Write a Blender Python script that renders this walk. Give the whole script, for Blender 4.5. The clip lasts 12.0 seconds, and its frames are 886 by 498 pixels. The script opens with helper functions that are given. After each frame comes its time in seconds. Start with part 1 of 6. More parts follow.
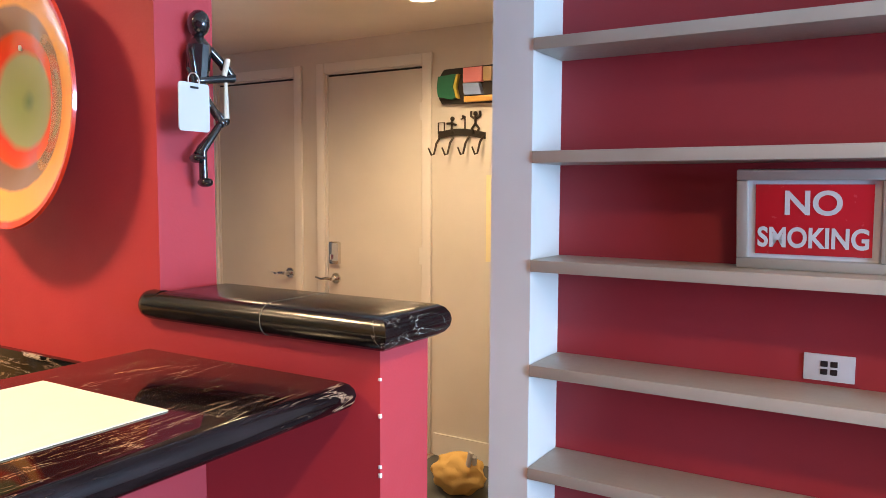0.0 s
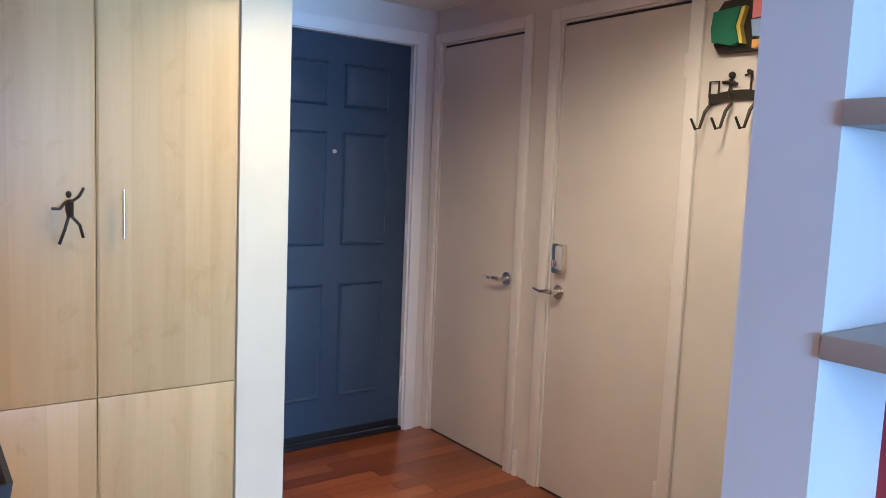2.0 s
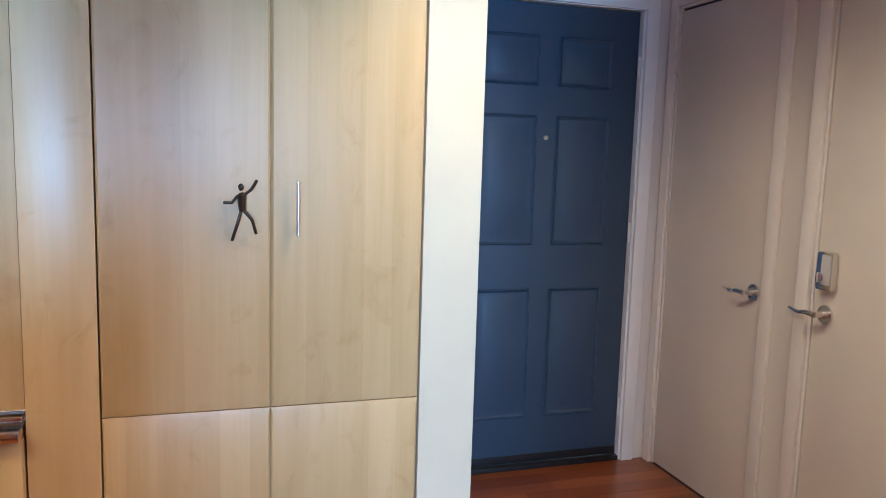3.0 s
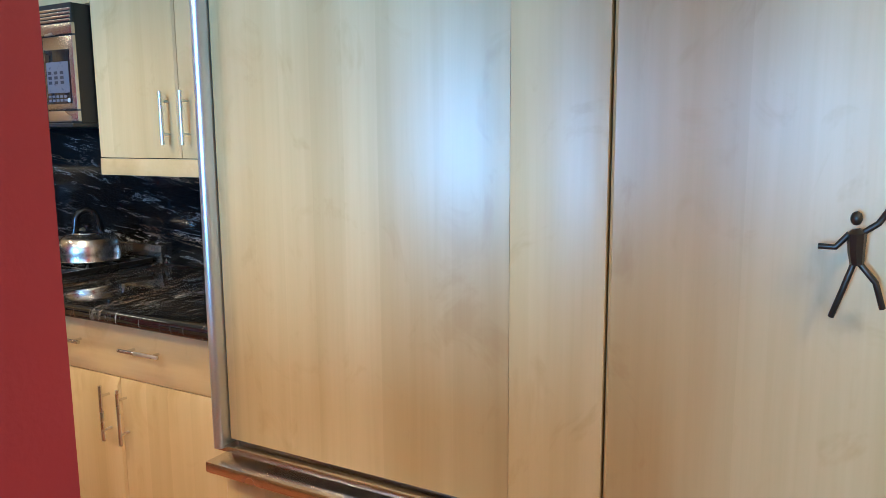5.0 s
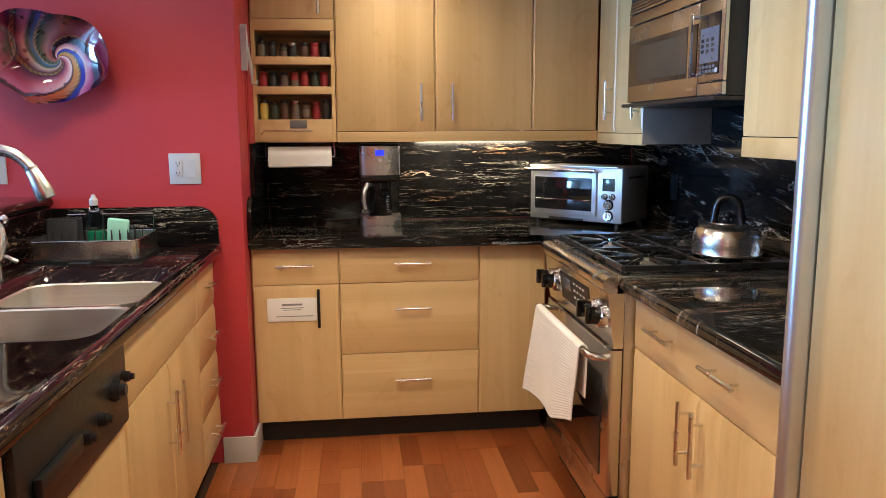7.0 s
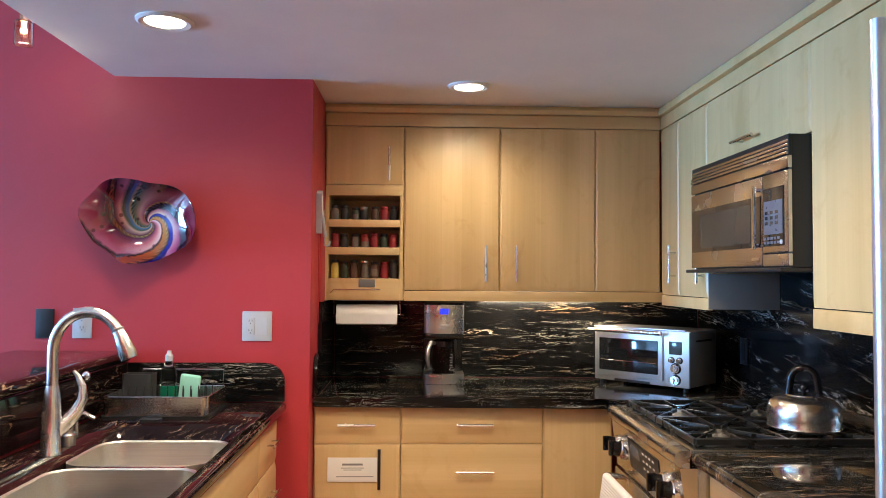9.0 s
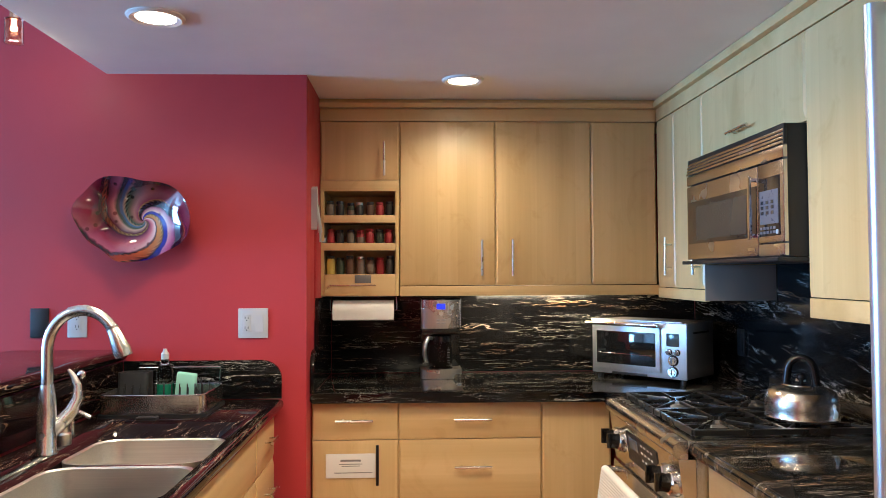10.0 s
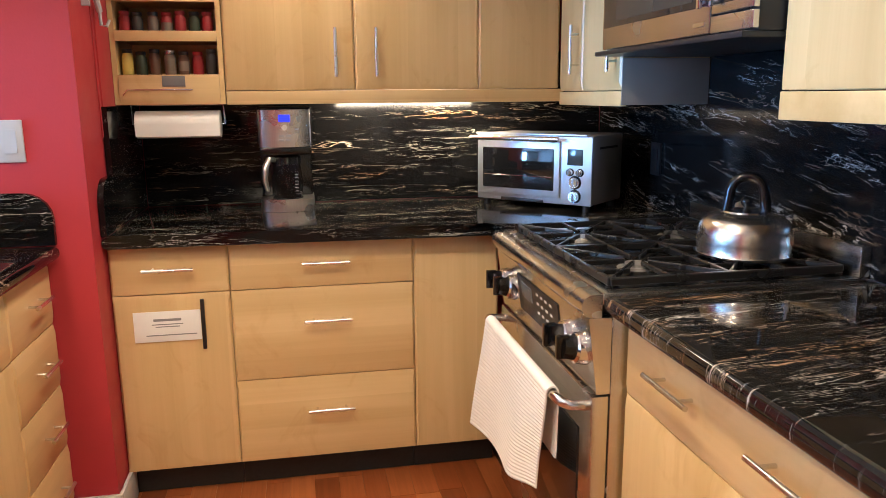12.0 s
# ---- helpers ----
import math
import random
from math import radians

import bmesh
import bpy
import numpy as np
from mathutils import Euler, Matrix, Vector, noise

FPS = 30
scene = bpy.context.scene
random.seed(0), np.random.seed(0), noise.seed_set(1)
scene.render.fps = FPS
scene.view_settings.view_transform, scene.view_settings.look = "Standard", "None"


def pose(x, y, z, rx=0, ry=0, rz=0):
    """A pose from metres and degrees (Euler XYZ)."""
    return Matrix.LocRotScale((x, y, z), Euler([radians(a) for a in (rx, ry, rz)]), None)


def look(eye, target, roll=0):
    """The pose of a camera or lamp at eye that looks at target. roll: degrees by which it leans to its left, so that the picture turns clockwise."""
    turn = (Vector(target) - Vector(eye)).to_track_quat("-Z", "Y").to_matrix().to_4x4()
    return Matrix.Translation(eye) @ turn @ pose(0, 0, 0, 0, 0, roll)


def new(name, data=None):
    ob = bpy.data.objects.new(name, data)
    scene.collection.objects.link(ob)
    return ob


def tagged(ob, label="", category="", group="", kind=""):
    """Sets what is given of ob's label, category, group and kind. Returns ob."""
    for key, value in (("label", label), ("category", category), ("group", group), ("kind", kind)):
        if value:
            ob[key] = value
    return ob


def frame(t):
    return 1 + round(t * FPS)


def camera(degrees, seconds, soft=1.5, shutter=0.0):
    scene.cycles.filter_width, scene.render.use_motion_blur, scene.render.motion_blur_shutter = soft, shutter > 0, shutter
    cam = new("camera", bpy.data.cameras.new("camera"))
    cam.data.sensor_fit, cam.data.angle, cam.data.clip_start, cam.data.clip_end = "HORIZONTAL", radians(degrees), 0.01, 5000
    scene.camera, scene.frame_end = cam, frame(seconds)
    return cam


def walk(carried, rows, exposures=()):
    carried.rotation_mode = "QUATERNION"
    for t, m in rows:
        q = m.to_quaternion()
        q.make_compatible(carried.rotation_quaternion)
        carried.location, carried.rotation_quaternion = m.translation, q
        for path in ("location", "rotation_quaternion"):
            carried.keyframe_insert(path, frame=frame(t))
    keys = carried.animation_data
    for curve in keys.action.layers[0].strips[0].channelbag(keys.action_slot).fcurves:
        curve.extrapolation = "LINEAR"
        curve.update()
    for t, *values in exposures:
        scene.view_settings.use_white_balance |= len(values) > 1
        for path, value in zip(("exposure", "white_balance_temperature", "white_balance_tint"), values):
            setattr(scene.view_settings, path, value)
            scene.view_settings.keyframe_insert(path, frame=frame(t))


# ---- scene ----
cam = camera(61.2, 12.0, soft=0.8)

PATH = [
    (0, (-2.813, -1.893, 1.395), (-1.78, -3.598, 1.238), 0.3),
    (0.5, (-2.715, -2.174, 1.389), (-1.553, -3.791, 1.202), 1.5),
    (0.7, (-2.674, -2.287, 1.392), (-1.485, -3.882, 1.188), 1.3),
    (1, (-2.580, -2.445, 1.388), (-1.366, -4.029, 1.189), 0.8),
    (1.5, (-2.481, -2.668, 1.391), (-1.131, -4.131, 1.201), 1.0),
    (2, (-2.402, -2.905, 1.392), (-0.79, -4.07, 1.185), 2.4),
    (2.5, (-2.262, -3.113, 1.377), (-0.469, -3.967, 1.141), 2.4),
    (4.3, (-1.379, -3.349, 1.428), (0.58, -3.076, 1.126), -0.2),
    (4.5, (-1.277, -3.355, 1.436), (0.637, -2.872, 1.117), -0.5),
    (5, (-1.074, -3.342, 1.399), (0.646, -2.367, 1.098), -0.4),
    (5.5, (-0.863, -3.284, 1.377), (0.547, -1.902, 1.061), -0.7),
    (6, (-0.72, -3.194, 1.372), (0.349, -1.533, 1.059), -0.9),
    (6.5, (-0.578, -3.144, 1.359), (0.005, -1.257, 1.045), -0.5),
    (7, (-0.521, -3.136, 1.356), (-0.294, -1.175, 1.04), -0.3),
    (9, (-0.541, -3.164, 1.414), (-0.47, -1.167, 1.487), 0.4),
    (9.5, (-0.541, -3.166, 1.417), (-0.454, -1.172, 1.543), 0.2),
    (10, (-0.536, -3.155, 1.406), (-0.457, -1.157, 1.47), -0.3),
    (10.5, (-0.509, -3.072, 1.377), (-0.429, -1.075, 1.293), -1.2),
    (11, (-0.448, -2.848, 1.348), (-0.309, -0.871, 1.076), -2.1),
    (11.5, (-0.387, -2.636, 1.324), (-0.123, -0.69, 0.945), -1.6),
    (12, (-0.351, -2.433, 1.327), (0.007, -0.507, 0.924), -0.5),
]
walk(cam, [(t, look(eye, target, roll)) for t, eye, target, roll in PATH],
     exposures=[(0.0, 0.08, 8100, 19), (0.5, 0.18, 7000, 14), (1.0, 0.04, 7300, 11), (1.5, 0.06, 7200, 9), (2.0, -0.18, 5850, 15), (2.5, -0.22, 5800, 14), (4.5, -0.26, 5450, 7), (5.0, -0.12, 5250, 4), (5.5, 0.0, 5350, 5), (6.0, -0.1, 5500, 6), (6.5, -0.06, 5400, 7), (7.0, -0.05, 5800, 11), (9.0, 0.1, 5850, 10), (9.5, 0.0, 5800, 8), (10.5, 0.1, 5800, 11), (12.0, 0.22, 5800, 14)])
scene.view_settings.exposure = 0.0

# world: daylight reaches the rooms through the living room window
world = bpy.data.worlds.new("sky")
scene.world = world
world.use_nodes = True
wn = world.node_tree
sky = wn.nodes.new("ShaderNodeTexSky")
sky.sky_type = 'NISHITA'
sky.sun_disc = False
sky.sun_elevation = radians(40)
sky.sun_rotation = radians(150)
wn.links.new(sky.outputs[0], wn.nodes["Background"].inputs[0])
wn.nodes["Background"].inputs[1].default_value = 0.12

WARM = (1.0, 0.79, 0.51)
COOL = (0.265, 0.575, 1.0)


def lamp(name, kind, m, power, color, **more):
    data = bpy.data.lights.new(name, kind)
    data.energy, data.color = power, color
    for key, value in more.items():
        if key == "size":
            data.size = value
        elif key == "size_y":
            data.shape, data.size_y = 'RECTANGLE', value
        elif key == "radius":
            data.shadow_soft_size = value
        elif key == "cone":
            data.spot_size, data.spot_blend = radians(value), 1.0
    ob = new(name, data)
    ob.matrix_world = m
    return ob


# ceiling downlights: place and power; the last is an added, unseen warm fill
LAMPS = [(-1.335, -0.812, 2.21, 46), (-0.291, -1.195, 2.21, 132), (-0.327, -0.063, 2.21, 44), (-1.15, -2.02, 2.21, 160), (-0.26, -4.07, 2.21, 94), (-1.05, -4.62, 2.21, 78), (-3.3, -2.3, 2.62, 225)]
lamp("window_daylight", 'AREA', look((-9.45, -1.50, 1.4), (0, -1.50, 1.3)), 1090, COOL, size=2.6, size_y=1.9)
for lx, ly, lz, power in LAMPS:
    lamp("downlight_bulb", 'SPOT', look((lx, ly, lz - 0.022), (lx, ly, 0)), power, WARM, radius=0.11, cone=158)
lamp("pendant_bulb", 'POINT', pose(-1.9, -0.56, 2.182), 2.0, WARM, radius=0.02)
lamp("under_cabinet_tube", 'AREA', look((0.10, 0.37, 1.318), (0.10, 0.62, 1.08)), 9.5, (1.0, 0.78, 0.5), size=0.62, size_y=0.04)


# ---- materials ----
def nodes_of(name):
    m = bpy.data.materials.new(name)
    m.use_nodes = True
    nt = m.node_tree
    return m, nt, nt.nodes["Principled BSDF"]


def add(nt, kind, **values):
    n = nt.nodes.new(kind)
    for key, value in values.items():
        n.inputs[key.replace("_", " ")].default_value = value
    return n


def coords(nt, scale, world_space=False, shift=True, turn=(0.0, 0.0, 0.0)):
    """Texture coordinates in metres, shifted for each object."""
    mp = add(nt, "ShaderNodeMapping", Scale=scale)
    mp.vector_type = 'TEXTURE' if any(turn) else 'POINT'
    if any(turn):
        mp.inputs["Rotation"].default_value = turn
        mp.inputs["Scale"].default_value = tuple(1 / s for s in scale)
    if world_space:
        geo = nt.nodes.new("ShaderNodeNewGeometry")
        nt.links.new(geo.outputs["Position"], mp.inputs["Vector"])
        return mp.outputs[0]
    tc = nt.nodes.new("ShaderNodeTexCoord")
    if shift:
        info = nt.nodes.new("ShaderNodeObjectInfo")
        ma = nt.nodes.new("ShaderNodeVectorMath")
        ma.operation = 'MULTIPLY_ADD'
        ma.inputs[1].default_value = (37, 23, 11)
        nt.links.new(info.outputs["Random"], ma.inputs[0])
        nt.links.new(tc.outputs["Object"], ma.inputs[2])
        nt.links.new(ma.outputs[0], mp.inputs["Vector"])
    else:
        nt.links.new(tc.outputs["Object"], mp.inputs["Vector"])
    return mp.outputs[0]


def ramp(nt, source, stops):
    r = nt.nodes.new("ShaderNodeValToRGB")
    e = r.color_ramp.elements
    while len(e) < len(stops):
        e.new(0.5)
    for el, (p, c) in zip(e, stops):
        el.position, el.color = p, (*c, 1)
    nt.links.new(source, r.inputs[0])
    return r.outputs[0]


def mix(nt, fac, a, b, mode='MIX'):
    m = nt.nodes.new("ShaderNodeMix")
    m.data_type, m.blend_type = 'RGBA', mode
    for sock, v in ((m.inputs[0], fac), (m.inputs[6], a), (m.inputs[7], b)):
        if isinstance(v, bpy.types.NodeSocket):
            nt.links.new(v, sock)
        elif isinstance(v, tuple):
            sock.default_value = (*v, 1)
        else:
            sock.default_value = v
    return m.outputs[2]


def noise_of(nt, vec, scale, detail=4.0, rough=0.55, distortion=0.0):
    n = add(nt, "ShaderNodeTexNoise", Scale=scale, Detail=detail, Roughness=rough, Distortion=distortion)
    nt.links.new(vec, n.inputs["Vector"])
    return n.outputs["Fac"]


def bump(nt, b, height, strength, distance=0.002):
    n = add(nt, "ShaderNodeBump", Strength=strength, Distance=distance)
    nt.links.new(height, n.inputs["Height"])
    nt.links.new(n.outputs[0], b.inputs["Normal"])


def plain(name, color, rough=0.5, metal=0.0, vary=0.12, grain=60.0, relief=0.15, coat=0.0):
    """Paint, plastic or metal with slight blotches and fine relief."""
    m, nt, b = nodes_of(name)
    v = coords(nt, (1, 1, 1))
    big, fine = noise_of(nt, v, 3.0, 3), noise_of(nt, v, grain, 3)
    dark = tuple(c * (1 - vary) for c in color)
    light = tuple(min(1, c * (1 + vary * 0.6)) for c in color)
    nt.links.new(ramp(nt, big, [(0.3, dark), (0.7, light)]), b.inputs["Base Color"])
    nt.links.new(ramp(nt, fine, [(0.2, (rough * 0.85,) * 3), (0.8, (min(1, rough * 1.15),) * 3)]), b.inputs["Roughness"])
    b.inputs["Metallic"].default_value = metal
    b.inputs["Coat Weight"].default_value = coat
    if relief:
        bump(nt, b, fine, relief, 0.001)
    return m


def brushed(name, color, rough=0.3, axis=0):
    """Brushed steel, lines along one axis."""
    m, nt, b = nodes_of(name)
    sc = [260, 260, 260]
    sc[axis] = 4
    f = noise_of(nt, coords(nt, tuple(sc)), 1.0, 3)
    g = noise_of(nt, coords(nt, (1, 1, 1)), 6.0, 3)
    nt.links.new(ramp(nt, f, [(0.3, tuple(c * 0.88 for c in color)), (0.7, color)]), b.inputs["Base Color"])
    nt.links.new(ramp(nt, g, [(0.3, (rough * 0.8,) * 3), (0.7, (rough * 1.25,) * 3)]), b.inputs["Roughness"])
    b.inputs["Metallic"].default_value = 1.0
    bump(nt, b, f, 0.12, 0.0005)
    return m


def maple(name, axis=2, tone=1.0):
    """Pale maple veneer: strips with a slight figure along the grain."""
    m, nt, b = nodes_of(name)
    wide, fine = [9.0] * 3, [90.0] * 3
    wide[axis], fine[axis] = 0.55, 2.2
    v1, v2 = coords(nt, tuple(wide)), coords(nt, tuple(fine))
    a = noise_of(nt, v1, 1.0, 3, 0.5, 0.3)
    g = noise_of(nt, v2, 1.0, 4, 0.6, 0.4)
    fig = noise_of(nt, coords(nt, (7, 7, 5)), 1.0, 4, 0.6, 1.2)
    c0, c1 = (0.570 * tone, 0.388 * tone, 0.170 * tone), (0.70 * tone, 0.505 * tone, 0.250 * tone)
    base = ramp(nt, a, [(0.3, c0), (0.7, c1)])
    base = mix(nt, 0.28, base, ramp(nt, g, [(0.25, (0.86, 0.80, 0.72)), (0.6, (1, 1, 1))]), 'MULTIPLY')
    base = mix(nt, 0.50, base, ramp(nt, fig, [(0.58, (1, 1, 1)), (0.70, (0.84, 0.75, 0.64))]), 'MULTIPLY')
    sep = nt.nodes.new("ShaderNodeSeparateXYZ")
    nt.links.new(coords(nt, (11.0, 11.0, 11.0)), sep.inputs[0])
    fl = nt.nodes.new("ShaderNodeMath")
    fl.operation = 'FLOOR'
    nt.links.new(sep.outputs[0 if axis == 2 else 2], fl.inputs[0])
    wh = nt.nodes.new("ShaderNodeTexWhiteNoise")
    wh.noise_dimensions = '1D'
    nt.links.new(fl.outputs[0], wh.inputs["W"])
    base = mix(nt, 1.0, base, ramp(nt, wh.outputs["Value"], [(0.0, (0.93, 0.91, 0.87)), (1.0, (1.03, 1.03, 1.03))]), 'MULTIPLY')
    nt.links.new(base, b.inputs["Base Color"])
    b.inputs["Roughness"].default_value = 0.36
    b.inputs["Coat Weight"].default_value = 0.28
    b.inputs["Coat Roughness"].default_value = 0.36
    bump(nt, b, g, 0.06, 0.0006)
    return m


def granite(name, scale=(1.6, 1.6, 15.0), ground=(0.003, 0.003, 0.0035), vein=(0.72, 0.68, 0.58), amount=0.013, rough=0.1, world_space=True, sparse=0.02, turn=(0.0, 0.0, 0.0)):
    """Black granite with thin wavy pale and rusty veins that run along it."""
    m, nt, b = nodes_of(name)
    v = coords(nt, scale, world_space, turn=turn)
    veins = []
    for sc, w, mid, lo, hi, asc in ((1.5, amount, 0.5, 0.52, 0.64, 0.7), (3.4, amount * 0.9, 0.53, 0.55, 0.66, 1.3), (2.3, amount * 0.5, 0.45, 0.47, 0.60, 1.0)):
        n = noise_of(nt, v, sc, 6, 0.6, 0.8)
        d = nt.nodes.new("ShaderNodeMath")
        d.operation = 'SUBTRACT'
        nt.links.new(n, d.inputs[0])
        d.inputs[1].default_value = mid
        a = nt.nodes.new("ShaderNodeMath")
        a.operation = 'ABSOLUTE'
        nt.links.new(d.outputs[0], a.inputs[0])
        line = ramp(nt, a.outputs[0], [(0.0, (1, 1, 1)), (w, (0, 0, 0))])
        where = ramp(nt, noise_of(nt, v, asc, 4, 0.55), [(lo + sparse, (0, 0, 0)), (hi + sparse, (1, 1, 1))])
        veins.append(mix(nt, 1.0, line, where, 'MULTIPLY'))
    both = mix(nt, 1.0, mix(nt, 1.0, veins[0], veins[1], 'LIGHTEN'), veins[2], 'LIGHTEN')
    rust = ramp(nt, noise_of(nt, v, 0.6, 2), [(0.50, vein), (0.66, (0.60, 0.34, 0.17))])
    cloud = ramp(nt, noise_of(nt, v, 5.0, 5), [(0.4, ground), (0.8, tuple(c * 2.0 + 0.004 for c in ground))])
    nt.links.new(mix(nt, both, cloud, rust), b.inputs["Base Color"])
    b.inputs["Roughness"].default_value = rough
    b.inputs["Specular IOR Level"].default_value = 0.38
    return m


def wall_paint(name, color, relief=0.25, rough=0.55):
    """Rolled wall paint with orange-peel relief and faint scuffs."""
    m, nt, b = nodes_of(name)
    v = coords(nt, (1, 1, 1), True)
    peel, blotch, scuff = noise_of(nt, v, 160.0, 3), noise_of(nt, v, 1.7, 4), noise_of(nt, v, 9.0, 5)
    base = ramp(nt, blotch, [(0.3, tuple(c * 0.93 for c in color)), (0.7, tuple(min(1, c * 1.04) for c in color))])
    base = mix(nt, 0.25, base, ramp(nt, scuff, [(0.3, (0.95, 0.95, 0.95)), (0.55, (1, 1, 1))]), 'MULTIPLY')
    nt.links.new(base, b.inputs["Base Color"])
    nt.links.new(ramp(nt, scuff, [(0.3, (rough * 0.85,) * 3), (0.7, (min(1, rough * 1.1),) * 3)]), b.inputs["Roughness"])
    bump(nt, b, peel, relief, 0.0012)
    return m


def plank_wood(name):
    """Reddish tropical floor boards, each of its own tone."""
    m, nt, b = nodes_of(name)
    info = nt.nodes.new("ShaderNodeObjectInfo")
    g = noise_of(nt, coords(nt, (70, 2.4, 70)), 1.0, 5, 0.6, 0.6)
    w = noise_of(nt, coords(nt, (12, 1.2, 12)), 1.0, 3, 0.5, 0.5)
    tone = ramp(nt, info.outputs["Random"], [(0.0, (0.18, 0.045, 0.012)), (0.5, (0.29, 0.078, 0.021)), (1.0, (0.40, 0.13, 0.038))])
    base = mix(nt, 0.6, tone, ramp(nt, g, [(0.3, (0.62, 0.55, 0.5)), (0.65, (1, 1, 1))]), 'MULTIPLY')
    base = mix(nt, 0.5, base, ramp(nt, w, [(0.35, (0.78, 0.7, 0.66)), (0.65, (1.0, 1.0, 1.0))]), 'MULTIPLY')
    nt.links.new(base, b.inputs["Base Color"])
    b.inputs["Roughness"].default_value = 0.28
    b.inputs["Coat Weight"].default_value = 0.25
    b.inputs["Coat Roughness"].default_value = 0.12
    bump(nt, b, g, 0.08, 0.0006)
    return m


def glass(name, color=(1, 1, 1), rough=0.02, ior=1.45):
    m, nt, b = nodes_of(name)
    b.inputs["Base Color"].default_value = (*color, 1)
    b.inputs["Transmission Weight"].default_value = 1.0
    b.inputs["Roughness"].default_value = rough
    b.inputs["IOR"].default_value = ior
    return m


def glow(name, color, strength):
    m, nt, b = nodes_of(name)
    b.inputs["Base Color"].default_value = (*color, 1)
    b.inputs["Emission Color"].default_value = (*color, 1)
    b.inputs["Emission Strength"].default_value = strength
    return m


def swirl_glass(name):
    """Hand-blown dish: coloured bands that spiral out of the middle."""
    m, nt, b = nodes_of(name)
    tc = nt.nodes.new("ShaderNodeTexCoord")
    sep = nt.nodes.new("ShaderNodeSeparateXYZ")
    nt.links.new(tc.outputs["Object"], sep.inputs[0])

    def math_node(op, a, c=None):
        n = nt.nodes.new("ShaderNodeMath")
        n.operation = op
        for sock, v in zip(n.inputs, (a, c)):
            if v is None:
                continue
            if isinstance(v, bpy.types.NodeSocket):
                nt.links.new(v, sock)
            else:
                sock.default_value = v
        return n.outputs[0]

    x, z = math_node('SUBTRACT', sep.outputs[0], 0.02), math_node('ADD', sep.outputs[2], 0.005)
    rad = math_node('SQRT', math_node('ADD', math_node('MULTIPLY', x, x), math_node('MULTIPLY', z, z)))
    ang = math_node('ARCTAN2', z, x)
    wob = noise_of(nt, tc.outputs["Object"], 14.0, 3)
    turn = math_node('ADD', math_node('DIVIDE', ang, 6.28318), math_node('MULTIPLY', math_node('POWER', rad, 0.5), 1.7))
    turn = math_node('ADD', turn, math_node('MULTIPLY', wob, 0.07))
    fr = math_node('FRACT', turn)
    mauve, dusk, pink, pale = (0.20, 0.04, 0.08), (0.07, 0.010, 0.028), (0.50, 0.15, 0.19), (0.72, 0.55, 0.52)
    bands = ramp(nt, fr, [(0.0, (0.07, 0.10, 0.13)), (0.03, (0.05, 0.10, 0.06)), (0.06, (0.50, 0.34, 0.27)), (0.13, dusk), (0.155, (0.30, 0.20, 0.05)), (0.175, dusk), (0.21, mauve),
                          (0.27, pink), (0.345, pale), (0.365, (0.03, 0.02, 0.04)), (0.385, (0.50, 0.20, 0.04)), (0.43, (0.45, 0.24, 0.05)), (0.45, (0.60, 0.42, 0.10)), (0.475, (0.02, 0.02, 0.08)),
                          (0.49, (0.015, 0.02, 0.40)), (0.53, (0.02, 0.02, 0.34)), (0.545, pale), (0.60, (0.48, 0.20, 0.30)), (0.63, (0.015, 0.012, 0.03)), (0.69, (0.05, 0.03, 0.07)),
                          (0.71, (0.30, 0.16, 0.05)), (0.73, mauve), (0.80, (0.34, 0.16, 0.15)), (0.88, (0.12, 0.10, 0.06)), (0.92, (0.05, 0.12, 0.08)), (0.95, (0.30, 0.24, 0.14)), (0.975, (0.06, 0.14, 0.24))])
    steps = math_node('SINE', math_node('MULTIPLY', rad, 620.0))
    checks = ramp(nt, steps, [(0.0, (0.30, 0.24, 0.28)), (0.4, (1, 1, 1))])
    arms = ramp(nt, fr, [(0.14, (0, 0, 0)), (0.15, (1, 1, 1)), (0.17, (0, 0, 0)), (0.35, (0, 0, 0)), (0.37, (1, 1, 1)), (0.39, (0, 0, 0)), (0.43, (0, 0, 0)), (0.45, (1, 1, 1)), (0.48, (0, 0, 0)), (0.61, (0, 0, 0)), (0.70, (1, 1, 1)), (0.72, (0, 0, 0)), (0.88, (0, 0, 0)), (0.93, (1, 1, 1)), (0.96, (0, 0, 0))])
    bands = mix(nt, arms, bands, mix(nt, 1.0, bands, checks, 'MULTIPLY'))
    dots = add(nt, "ShaderNodeTexVoronoi", Scale=26.0)
    nt.links.new(tc.outputs["Object"], dots.inputs["Vector"])
    spots = ramp(nt, dots.outputs["Distance"], [(0.16, (0.22, 0.10, 0.12)), (0.24, (1, 1, 1))])
    bands = mix(nt, 0.8, bands, spots, 'MULTIPLY')
    rim = ramp(nt, rad, [(0.06, (0, 0, 0)), (0.15, (0.95, 0.95, 0.95))])
    nt.links.new(mix(nt, rim, bands, mix(nt, 1.0, bands, (0.48, 0.11, 0.27), 'MULTIPLY')), b.inputs["Base Color"])
    b.inputs["Roughness"].default_value = 0.06
    b.inputs["Coat Weight"].default_value = 1.0
    b.inputs["Coat Roughness"].default_value = 0.03
    return m


